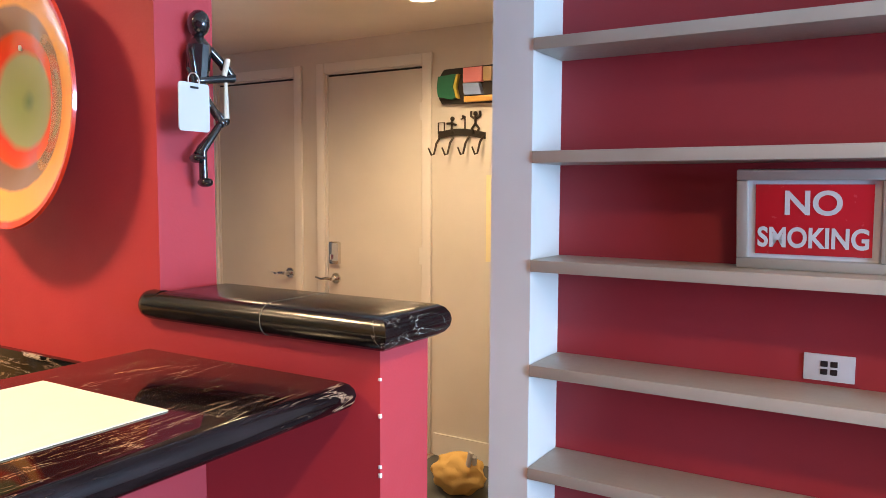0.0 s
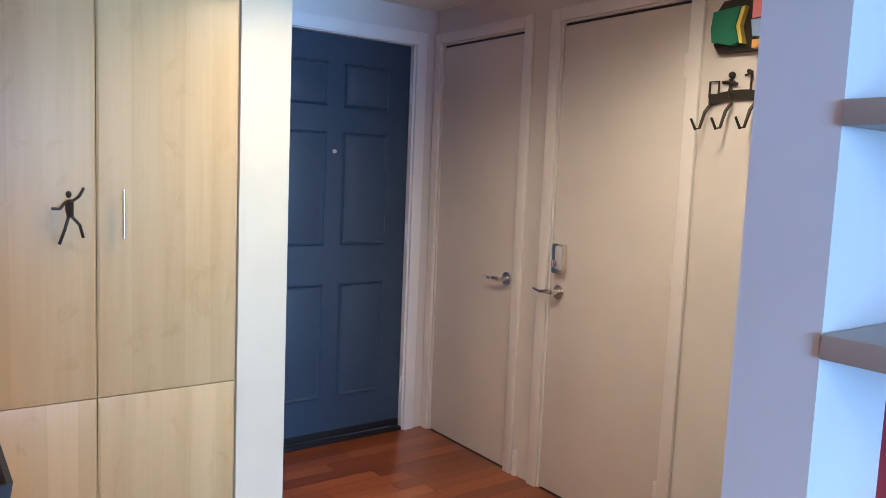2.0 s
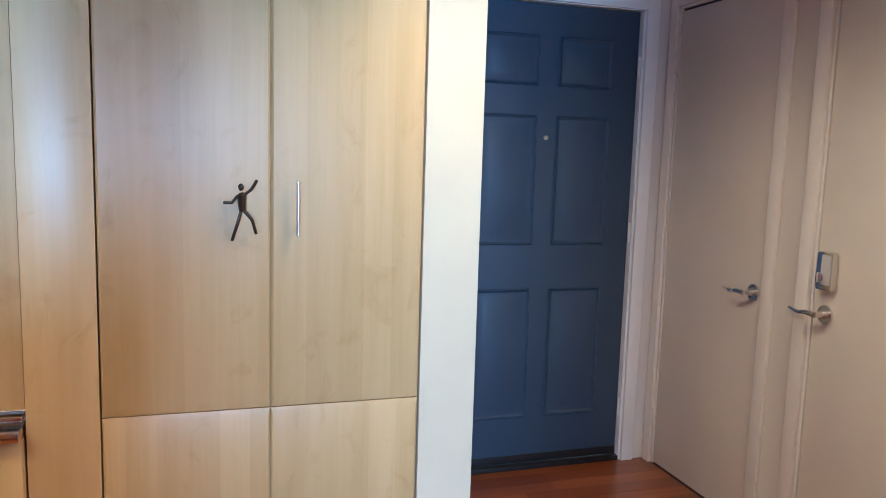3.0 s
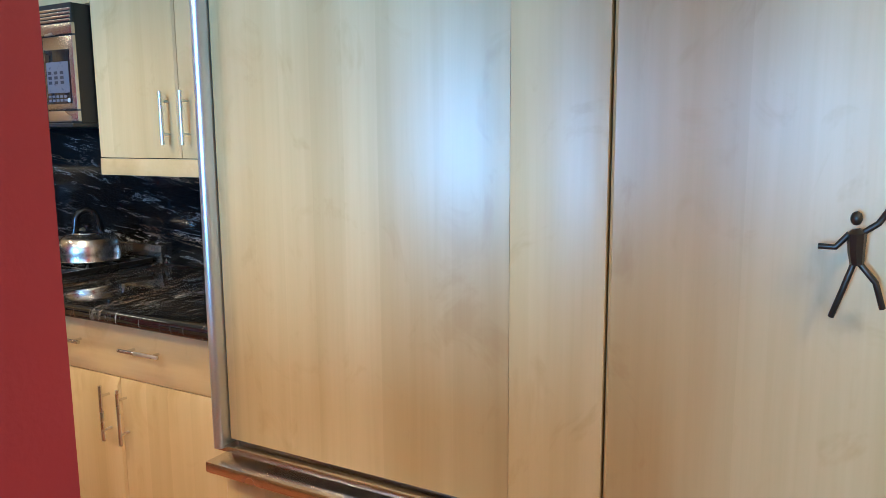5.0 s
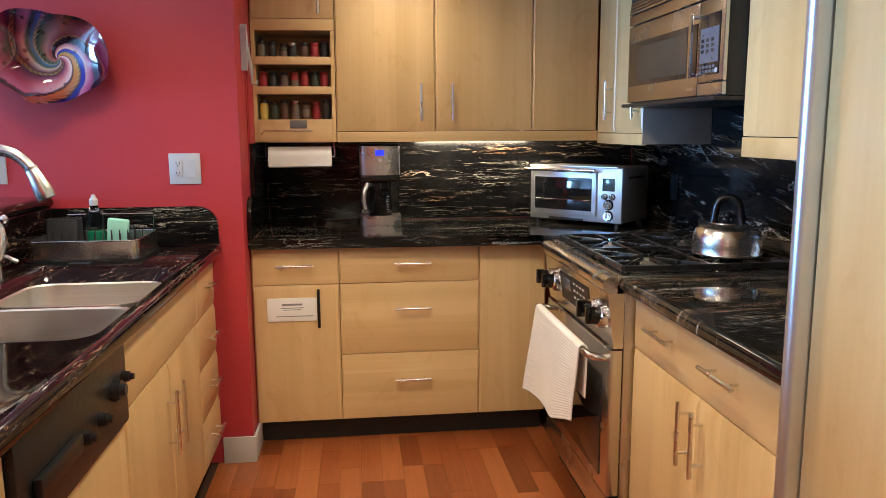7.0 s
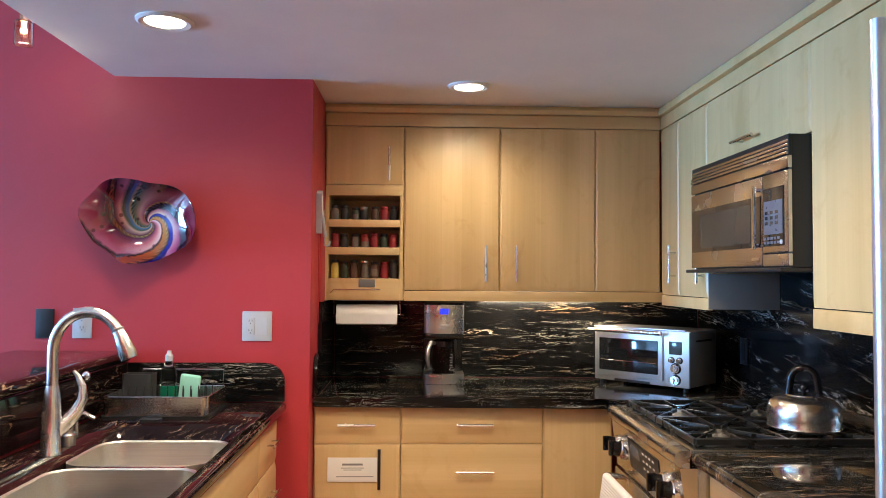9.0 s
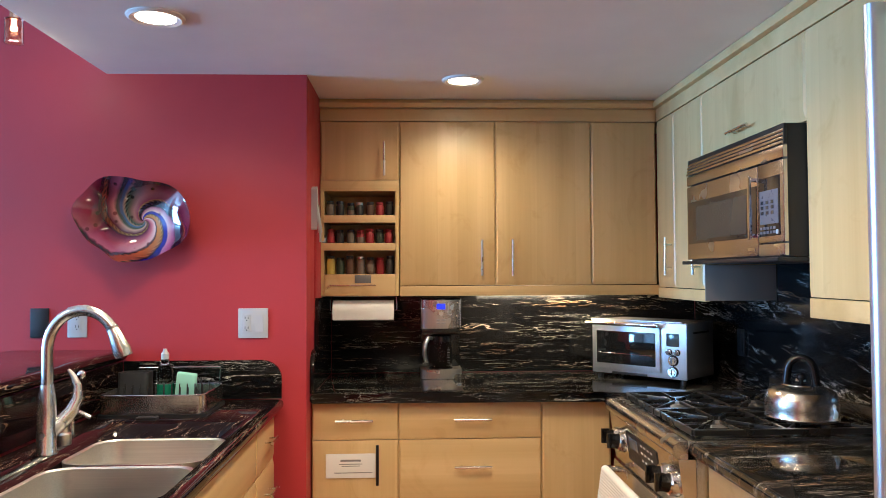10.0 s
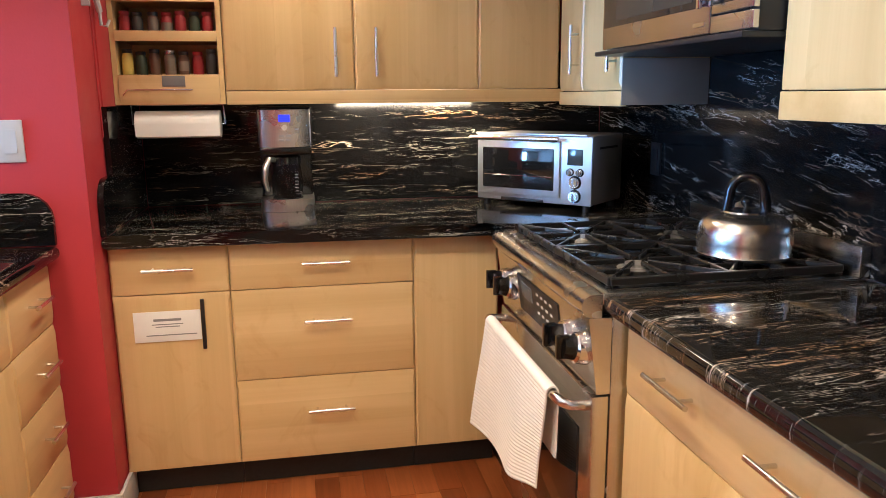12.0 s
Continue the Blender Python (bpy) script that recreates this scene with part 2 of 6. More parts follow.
def ring_dish(name):
    """Glazed dish with painted rings of orange, brown, red and green."""
    m, nt, b = nodes_of(name)
    tc = nt.nodes.new("ShaderNodeTexCoord")
    flat = nt.nodes.new("ShaderNodeVectorMath")
    flat.operation = 'MULTIPLY'
    flat.inputs[1].default_value = (1, 0, 1)
    nt.links.new(tc.outputs["Object"], flat.inputs[0])
    ln = nt.nodes.new("ShaderNodeVectorMath")
    ln.operation = 'LENGTH'
    nt.links.new(flat.outputs[0], ln.inputs[0])
    wob = noise_of(nt, tc.outputs["Object"], 22.0, 4)
    ad = nt.nodes.new("ShaderNodeMath")
    ad.operation = 'MULTIPLY_ADD'
    nt.links.new(wob, ad.inputs[0])
    ad.inputs[1].default_value = 0.010
    nt.links.new(ln.outputs["Value"], ad.inputs[2])
    sc = nt.nodes.new("ShaderNodeMath")
    sc.operation = 'MULTIPLY'
    sc.inputs[1].default_value = 4.0
    nt.links.new(ad.outputs[0], sc.inputs[0])
    c = ramp(nt, sc.outputs[0], [(0.0, (0.04, 0.09, 0.02)), (0.12, (0.16, 0.20, 0.07)), (0.36, (0.22, 0.24, 0.12)), (0.42, (0.55, 0.04, 0.02)),
                                 (0.52, (0.58, 0.06, 0.02)), (0.555, (0.20, 0.11, 0.08)), (0.70, (0.24, 0.14, 0.11)), (0.73, (0.75, 0.33, 0.09)),
                                 (0.93, (0.78, 0.36, 0.10)), (0.955, (0.62, 0.03, 0.01))])
    nt.links.new(c, b.inputs["Base Color"])
    b.inputs["Roughness"].default_value = 0.12
    b.inputs["Coat Weight"].default_value = 0.7
    return m


RED = wall_paint("red_paint", (0.43, 0.032, 0.041))
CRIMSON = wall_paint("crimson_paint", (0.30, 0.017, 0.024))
WHITE = wall_paint("white_wall_paint", (0.68, 0.66, 0.62))
CEIL = wall_paint("ceiling_paint", (0.83, 0.80, 0.755), 0.35, 0.8)
TRIM = plain("trim_paint", (0.78, 0.77, 0.74), 0.35, vary=0.05, relief=0.05)
DOOR_WHITE = plain("door_paint", (0.70, 0.67, 0.62), 0.4, vary=0.05, relief=0.1)
DOOR_BLUE = plain("blue_door_paint", (0.032, 0.056, 0.085), 0.4, vary=0.08, relief=0.1)
MAPLE = maple("maple_upright")
MAPLE_H = maple("maple_level", 0)
CREAM = plain("cream_panel_paint", (0.72, 0.65, 0.46), 0.45, vary=0.05)
GRANITE_X = granite("granite_back", (2.6, 17.0, 20.0), sparse=0.0)
GRANITE_SPLASH = granite("granite_splash", (2.6, 15.0, 24.0), vein=(0.58, 0.54, 0.44), amount=0.017, rough=0.16, sparse=0.04)
GRANITE_Y = granite("granite_side", (15.0, 3.0, 17.0), vein=(0.6, 0.6, 0.6), amount=0.010, sparse=0.035)
GRANITE_STOVE = granite("granite_stove_wall", (12.0, 2.2, 16.0), vein=(0.60, 0.58, 0.55), amount=0.014, rough=0.14, sparse=0.01, turn=(0.15, 0.0, 0.0))
GRANITE_CROSS = granite("granite_cross", (3.2, 24.0, 1.2), ground=(0.008, 0.007, 0.006), vein=(0.58, 0.53, 0.47), amount=0.017, rough=0.06, sparse=0.0, turn=(0.0, 0.0, 0.12))
# reddish ground puts the red wall's reflection into the black stone
GRANITE_BAR = granite("granite_bar", (13.0, 2.2, 13.0), ground=(0.006, 0.0028, 0.0034), vein=(0.62, 0.44, 0.32), rough=0.06, sparse=0.02)
TILE = granite("ledge_marble", (6, 3, 6), amount=0.0022, rough=0.2, sparse=0.10)
STEEL = brushed("brushed_steel", (0.66, 0.62, 0.57), 0.23, 0)
RACKSTEEL = brushed("rack_steel", (0.74, 0.72, 0.69), 0.2, 0)
TRAYSTEEL = plain("burner_tray_enamel", (0.025, 0.024, 0.024), 0.2, 0.5, vary=0.15, grain=8.0, relief=0.0)
KETTLE = plain("kettle_steel", (0.74, 0.69, 0.62), 0.27, 1.0, vary=0.02, grain=6.0, relief=0.0)
PHENOLIC = plain("black_phenolic", (0.004, 0.004, 0.0045), 0.2, vary=0.05, relief=0.0)
DISPLAY = plain("display_black", (0.010, 0.009, 0.012), 0.45, vary=0.1, relief=0.0)
OVENSIDE = plain("oven_side_steel", (0.50, 0.49, 0.48), 0.38, 0.85, vary=0.05, grain=5.0, relief=0.0)
DARKNICKEL = plain("dark_nickel", (0.30, 0.28, 0.26), 0.28, 1.0, vary=0.05, grain=4.0, relief=0.0)
SINKSTEEL = brushed("sink_steel", (0.74, 0.72, 0.68), 0.36, 0)
STEEL_V = brushed("brushed_steel_upright", (0.62, 0.60, 0.57), 0.28, 2)
NICKEL = plain("satin_nickel", (0.74, 0.72, 0.68), 0.27, 1.0, vary=0.02, grain=4.0, relief=0.0)
COFFEE = plain("coffee_maker_steel", (0.50, 0.48, 0.46), 0.3, 0.95, vary=0.03, grain=4.0, relief=0.0)
SATIN = plain("satin_steel", (0.70, 0.74, 0.79), 0.33, 0.92, vary=0.03, grain=5.0, relief=0.0)
CHROME = plain("chrome", (0.75, 0.75, 0.76), 0.12, 1.0, vary=0.02, grain=3.0, relief=0.0)
BLACK = plain("black_plastic", (0.012, 0.012, 0.013), 0.35, relief=0.1)
IRON = plain("cast_iron", (0.014, 0.0135, 0.0135), 0.28, vary=0.2, grain=8, relief=0.0)
BRONZE = plain("dark_bronze", (0.06, 0.05, 0.04), 0.35, 0.8, vary=0.25)
DARKGLASS = plain("dark_oven_glass", (0.01, 0.011, 0.013), 0.06, vary=0.05, relief=0.0, coat=0.5)
KICK = plain("toe_kick_black", (0.012, 0.011, 0.011), 0.6)
PAPER = plain("paper", (0.80, 0.79, 0.75), 0.7, vary=0.04)
WHITEPLASTIC = plain("white_plastic", (0.47, 0.49, 0.51), 0.35, vary=0.03)
SHELFPAINT = plain("shelf_paint", (0.38, 0.33, 0.275), 0.4, vary=0.08)
BASEGREY = plain("base_board_paint", (0.50, 0.48, 0.45), 0.5)
PLANK = plank_wood("floor_board_wood")
CARPET = plain("grey_carpet", (0.10, 0.105, 0.10), 0.95, vary=0.3, grain=300, relief=1.0)
TOWEL = plain("towel_cotton", (0.78, 0.74, 0.68), 0.95, vary=0.06, grain=250, relief=0.6)
GRANITE_CROSS.node_tree.nodes["Principled BSDF"].inputs["Specular IOR Level"].default_value = 0.6
for stone in (GRANITE_SPLASH, GRANITE_BAR):
    stone.node_tree.nodes["Principled BSDF"].inputs["Specular IOR Level"].default_value = 0.28
TILE.node_tree.nodes["Principled BSDF"].inputs["Specular IOR Level"].default_value = 0.7


# ---- mesh helpers ----
def box(bm, x0, x1, y0, y1, z0, z1, bev=0.0):
    m = Matrix.Translation(((x0 + x1) / 2, (y0 + y1) / 2, (z0 + z1) / 2)) @ Matrix.Diagonal((abs(x1 - x0), abs(y1 - y0), abs(z1 - z0), 1))
    vs = bmesh.ops.create_cube(bm, size=1.0, matrix=m)["verts"]
    if bev:
        es = list({e for v in vs for e in v.link_edges})
        bmesh.ops.bevel(bm, geom=es, offset=bev, segments=2, profile=0.6, affect='EDGES')
    return bm


def rod(bm, a, b, r, r2=None, n=14):
    a, b = Vector(a), Vector(b)
    d = b - a
    m = Matrix.Translation((a + b) / 2) @ d.to_track_quat('Z', 'Y').to_matrix().to_4x4()
    bmesh.ops.create_cone(bm, cap_ends=True, segments=n, radius1=r, radius2=r if r2 is None else r2, depth=d.length, matrix=m)
    return bm


def tube(bm, pts, r, n=14):
    """A round bar along a line of points; r may be one number or one for each point."""
    pts = [Vector(p) for p in pts]
    rings, side = [], None
    for i, p in enumerate(pts):
        d = (pts[min(i + 1, len(pts) - 1)] - pts[max(i - 1, 0)]).normalized()
        if side is None:
            side = d.orthogonal().normalized()
        side = (side - d * side.dot(d)).normalized()
        up = d.cross(side)
        rr = r[i] if isinstance(r, (list, tuple)) else r
        rings.append([bm.verts.new(p + (side * math.cos(k * math.tau / n) + up * math.sin(k * math.tau / n)) * rr) for k in range(n)])
    for a, b in zip(rings, rings[1:]):
        for k in range(n):
            bm.faces.new((a[k], a[(k + 1) % n], b[(k + 1) % n], b[k]))
    bm.faces.new(rings[0][::-1])
    bm.faces.new(rings[-1])
    return bm


def lathe(bm, profile, n=24, at=(0, 0, 0)):
    """A turned body round the z axis from (radius, height) pairs."""
    at = Vector(at)
    rings = []
    for r, z in profile:
        rings.append([bm.verts.new(at + Vector((r * math.cos(k * math.tau / n), r * math.sin(k * math.tau / n), z))) for k in range(n)])
    for a, b in zip(rings, rings[1:]):
        for k in range(n):
            bm.faces.new((a[k], a[(k + 1) % n], b[(k + 1) % n], b[k]))
    bm.faces.new(rings[0][::-1])
    bm.faces.new(rings[-1])
    return bm


def prism(bm, poly, axis, a, b):
    """A polygon pushed out along an axis; poly holds the other two coordinates in order."""
    def put(p, h):
        q = list(p)
        q.insert("xyz".index(axis), h)
        return bm.verts.new(q)
    lo, hi = [put(p, a) for p in poly], [put(p, b) for p in poly]
    n = len(poly)
    for k in range(n):
        bm.faces.new((lo[k], lo[(k + 1) % n], hi[(k + 1) % n], hi[k]))
    bm.faces.new(lo[::-1])
    bm.faces.new(hi)
    return bm


def ball(bm, c, r, sx=1, sy=1, sz=1, n=14):
    m = Matrix.Translation(c) @ Matrix.Diagonal((sx, sy, sz, 1))
    bmesh.ops.create_uvsphere(bm, u_segments=n, v_segments=max(6, n // 2), radius=r, matrix=m)
    return bm


def B():
    return bmesh.new()


def mesh_of(name, bm, material, smooth=35):
    bmesh.ops.recalc_face_normals(bm, faces=bm.faces)
    me = bpy.data.meshes.new(name)
    for f in bm.faces:
        f.smooth = True
    for e in bm.edges:
        e.smooth = len(e.link_faces) == 2 and e.calc_face_angle(0) < radians(smooth)
    bm.to_mesh(me)
    bm.free()
    me.materials.append(material)
    return me


def part(name, bm, material, parent, label=""):
    ob = new(name, mesh_of(name, bm, material))
    ob.parent = parent
    if label:
        ob["label"] = label
    return ob


def thing(name, label, category, x=0, y=0, z=0, rz=0, group="", rx=0, ry=0):
    ob = new(name)
    ob.empty_display_size = 0.05
    ob.matrix_basis = pose(x, y, z, rx, ry, rz)
    return tagged(ob, label, category, group)


def single(name, bm, material, label, category, m=None, group=""):
    ob = new(name, mesh_of(name, bm, material))
    ob.matrix_basis = m or Matrix()
    return tagged(ob, label, category, group)


def setting(name, bm, material, label, category):
    ob = new(name, mesh_of(name, bm, material))
    return tagged(ob, label, category, kind="structure")


# ---- large structure ----
ZC, ZL = 2.21, 2.62       # kitchen and hall ceiling, living room ceiling
setting("wall_north", box(box(B(), -0.965, 1.03, 0.62, 0.74, 0, ZC), -9.6, -0.965, -0.13, 0.74, 0, ZL), RED, "red painted wall behind sink and cooking corner", "wall")
setting("wall_east", box(B(), 0.91, 1.03, -3.905, 0.62, 0, ZC), WHITE, "painted wall behind stove and refrigerator", "wall")
bm = box(box(box(B(), 0.873, 0.993, -4.165, -4.10, 0, ZC), 0.873, 0.993, -5.18, -5.06, 0, ZC), 0.873, 0.993, -5.06, -4.165, 2.035, ZC)
setting("wall_hall_east", bm, WHITE, "white hall wall round the blue front door", "wall")
bm = B()
for x0, x1, z0 in ((-1.74, -0.71, 0), (-0.71, -0.04, 2.045), (-0.04, 0.165, 0), (0.165, 0.822, 2.045), (0.822, 0.993, 0)):
    box(bm, x0, x1, -5.30, -5.18, z0, ZC)
setting("wall_hall_south", bm, WHITE, "cream white hall wall with two doors", "wall")
setting("wall_hall_west", box(B(), -1.875, -1.74, -5.30, -3.95, 0, ZC), WHITE, "white wall end between hall and bookshelf alcove", "wall")
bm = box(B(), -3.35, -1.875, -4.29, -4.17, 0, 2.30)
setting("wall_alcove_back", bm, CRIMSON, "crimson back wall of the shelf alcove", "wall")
bm = box(box(box(B(), -9.6, -3.35, -4.29, -3.95, 0, ZL), -3.35, -1.74, -4.29, -3.95, 2.30, ZL), -1.74, -1.70, -4.29, -3.95, ZC + 0.01, ZL)
setting("wall_living_south", bm, WHITE, "white living room wall beside the alcove", "wall")
bm = box(B(), -9.6, -9.5, -3.95, -2.84, 0, ZL)
box(bm, -9.6, -9.5, -0.16, -0.13, 0, ZL)
box(bm, -9.6, -9.5, -2.84, -0.16, 0, 0.35)
box(bm, -9.6, -9.5, -2.84, -0.16, 2.4, ZL)
setting("wall_west", bm, WHITE, "white living room wall with a wide window", "wall")
setting("wall_divider", box(B(), -1.69, -0.786, -2.90, -2.77, 0, ZC), RED, "red painted dividing wall of full height", "wall")
setting("wall_half", box(B(), -2.175, -1.69, -2.90, -2.77, 0, 1.16), RED, "red painted half-height wall end", "wall")
half = bpy.data.objects["wall_half"]
CHIP = plain("bare_plaster", (0.75, 0.72, 0.66), 0.8)
chips = random.Random(3)
for cz in (1.117, 1.062, 0.985, 0.972, 0.868, 0.79, 0.62, 0.57):
    h = chips.uniform(0.0015, 0.005)
    ob = new("paint_chip", mesh_of("paint_chip", box(B(), -2.1762, -2.1715, -2.7735, -2.7688, cz - h, cz + h, 0.001), CHIP))
    ob.parent = half
setting("wall_bar", box(B(), -1.80, -1.69, -2.77, -0.13, 0, 1.062), RED, "red low wall carrying the raised bar", "wall")
setting("wall_pantry_end", box(B(), 0.27, 0.993, -4.098, -3.905, 0, ZC), CREAM, "cream painted wall end beside the pantry", "wall")
setting("ceiling_kitchen", box(box(box(B(), -1.744, 1.03, -2.905, 0.74, ZC, ZC + 0.12), -1.744, 1.03, -5.30, -2.905, ZC, ZC + 0.12), -1.76, -1.744, -3.95, -0.13, ZC, ZL), CEIL, "white plaster ceiling of kitchen and hall", "ceiling")
setting("ceiling_living", box(B(), -9.6, -1.76, -4.29, 0.0, ZL, ZL + 0.1), CEIL, "white higher ceiling of the living room", "ceiling")
# window in the west wall
win = thing("window_1", "wide white framed living room window", "window", -9.55, -1.50, 1.375)
tagged(win, kind="structure")
for a in (-1.31, 0.0, 1.31):
    part("window_frame", box(B(), -0.03, 0.03, a - 0.03, a + 0.03, -1.02, 1.02, 0.004), TRIM, win)
for c in (-0.995, 0.995):
    part("window_rail", box(B(), -0.028, 0.028, -1.279, 1.279, c - 0.03, c + 0.03, 0.004), TRIM, win)
setting("ground", box(B(), -400, -9.65, -300, 300, -3.2, -3.0), plain("far_ground", (0.12, 0.13, 0.10), 0.9), "pale ground outside the window", "ground")
# baseboards
bm = box(box(B(), -1.735, -0.775, -5.178, -5.166, 0, 0.12), 0.09, 0.11, -5.178, -5.166, 0, 0.12)
setting("baseboard", bm, TRIM, "white hall baseboard", "baseboard")
bm = box(box(B(), -1.085, -0.953, -0.145, -0.132, 0, 0.11, 0.003), -0.963, -0.951, -0.132, 0.06, 0, 0.11, 0.003)
setting("baseboard_kitchen", bm, BASEGREY, "grey baseboard at the red wall's corner", "baseboard")


# ---- cabinets ----
def front(bm, x0, x1, z0, z1, y=0.0, t=0.020, e=0.024, s=0.007, drop=0.006):
    """A cabinet front with a sloping band along its top and bottom edge and small ones at the sides."""
    g = 0.0015
    x0, x1, z0, z1 = x0 + g, x1 - g, z0 + g, z1 - g
    outer = [(x0, z0), (x1, z0), (x1, z1), (x0, z1)]
    inner = [(x0 + s, z0 + e), (x1 - s, z0 + e), (x1 - s, z1 - e), (x0 + s, z1 - e)]
    a = [bm.verts.new((p[0], y + t, p[1])) for p in outer]
    b = [bm.verts.new((p[0], y + drop, p[1])) for p in outer]
    c = [bm.verts.new((p[0], y, p[1])) for p in inner]
    for k in range(4):
        j = (k + 1) % 4
        bm.faces.new((a[k], a[j], b[j], b[k]))
        bm.faces.new((b[k], b[j], c[j], c[k]))
    bm.faces.new(c)
    bm.faces.new(a[::-1])
    return bm


def pull(parent, x, z, length, upright=True, y=0.0, material=None):
    """A bar handle on two posts."""
    bm = B()
    h = length / 2
    if upright:
        rod(bm, (x, y - 0.030, z - h), (x, y - 0.030, z + h), 0.0055)
        for s in (-1, 1):
            rod(bm, (x, y - 0.030, z + s * h * 0.62), (x, y + 0.001, z + s * h * 0.62), 0.004, n=10)
    else:
        rod(bm, (x - h, y - 0.030, z), (x + h, y - 0.030, z), 0.0055)
        for s in (-1, 1):
            rod(bm, (x + s * h * 0.62, y - 0.030, z), (x + s * h * 0.62, y + 0.001, z), 0.004, n=10)
    return part("handle", bm, material or NICKEL, parent, "brushed nickel bar handle")


def cabinet(name, label, x, y, rz, w, z0, z1, depth, fronts, category="cabinet", group="", kick=False, front_mat=None):
    """A unit with its front plane at local y = 0. fronts: (kind, x0, x1, z0, z1, handle) with handle (x, z, length, upright) or None."""
    ob = thing(name, label, category, x, y, 0, rz, group)
    part("body", box(B(), 0.001, w - 0.001, 0.0215, depth, z0, z1), MAPLE, ob)
    for kind, a, b, c, d, h in fronts:
        lying = kind == "drawer_front"
        f = part(kind, front(B(), a, b, c, d), front_mat or (MAPLE_H if lying else MAPLE), ob)
        if h:
            pull(f, *h)
    if kick:
        part("toe_kick", box(B(), 0.001, w - 0.001, 0.07, 0.085, 0.002, z0 - 0.001), KICK, ob, "black recessed toe kick")
    return ob


ZT = 0.868
# cooking corner, under the back counter
cabinet("base_cabinet", "maple base cabinet with one drawer over a door", -0.963, 0, 0, 0.363, 0.105, ZT, 0.60,
        [("drawer_front", 0, 0.363, 0.711, ZT, (0.18, 0.795, 0.155, False)), ("door", 0, 0.363, 0.108, 0.711, None)], group="base cabinets", kick=True)
cabinet("base_cabinet", "maple base cabinet with three wide drawers", -0.600, 0, 0, 0.600, 0.105, ZT, 0.60,
        [("drawer_front", 0, 0.6, 0.711, ZT, (0.31, 0.795, 0.155, False)), ("drawer_front", 0, 0.6, 0.400, 0.711, (0.31, 0.60, 0.155, False)),
         ("drawer_front", 0, 0.6, 0.108, 0.400, (0.31, 0.285, 0.155, False))], group="base cabinets", kick=True)
cabinet("base_cabinet", "narrow plain maple corner cabinet beside the stove", 0.0, 0, 0, 0.295, 0.105, ZT, 0.60,
        [("door", 0, 0.295, 0.108, ZT, None)], group="base cabinets", kick=True)
# between stove and refrigerator
cabinet("base_cabinet", "maple base cabinet, a wide drawer over two doors", 0.305, -1.005, -90, 0.895, 0.105, ZT, 0.60,
        [("drawer_front", 0.012, 0.895, 0.698, ZT, (0.238, 0.795, 0.165, False)),
         ("door", 0.012, 0.452, 0.108, 0.698, (0.403, 0.588, 0.17, True)), ("door", 0.452, 0.895, 0.108, 0.698, (0.480, 0.588, 0.17, True))], group="base cabinets", kick=True)
drawer = [o for o in bpy.data.objects if o.name.startswith("drawer_front")][-1]
pull(drawer, 0.582, 0.795, 0.165, False)
# peninsula under the sink
cabinet("base_cabinet", "maple cabinet with a stack of four drawers", -1.09, -0.475, 90, 0.342, 0.105, ZT, 0.58,
        [("drawer_front", 0, 0.34, ZT - 0.191 * (k + 1), ZT - 0.191 * k, (0.19, ZT - 0.191 * k - 0.09, 0.13, False)) for k in range(4)], group="base cabinets", kick=True)
cabinet("sink_cabinet", "maple sink cabinet with a false front over two doors", -1.09, -1.330, 90, 0.855, 0.105, 0.69, 0.58,
        [("drawer_front", 0, 0.855, 0.675, ZT, None), ("door", 0, 0.43, 0.108, 0.675, (0.385, 0.50, 0.20, True)),
         ("door", 0.43, 0.855, 0.108, 0.675, (0.475, 0.50, 0.20, True))], group="base cabinets", kick=True)
cabinet("base_cabinet", "plain maple end cabinet beside the dishwasher", -1.09, -2.768, 90, 0.835, 0.105, ZT, 0.58,
        [("door", 0, 0.835, 0.108, ZT, None)], group="base cabinets", kick=True)
dw = thing("dishwasher", "dishwasher with black control strip and maple panel", "dishwasher", -1.09, -1.932, 0, 90)
part("body", box(B(), 0.002, 0.60, 0.03, 0.58, 0.105, ZT - 0.002), BLACK, dw)
strip = part("control_panel", box(B(), 0.004, 0.598, -0.012, 0.03, 0.668, 0.862, 0.004), BLACK, dw, "glossy black control strip")
part("door", front(B(), 0.002, 0.60, 0.108, 0.662), MAPLE, dw, "maple door panel")
for kx, kz, kr in ((0.50, 0.775, 0.026), (0.40, 0.745, 0.016), (0.30, 0.745, 0.016), (0.565, 0.785, 0.014)):
    part("knob", rod(rod(B(), (kx, -0.012, kz), (kx, -0.030, kz), kr, kr * 0.85, 20), (kx, -0.030, kz), (kx, -0.040, kz), kr * 0.6, kr * 0.5, 16), BLACK, strip)
part("latch_bar", box(B(), 0.06, 0.26, -0.028, -0.012, 0.735, 0.772, 0.004), BLACK, strip)
part("toe_kick", box(B(), 0.002, 0.60, 0.07, 0.085, 0.002, 0.104), KICK, dw)

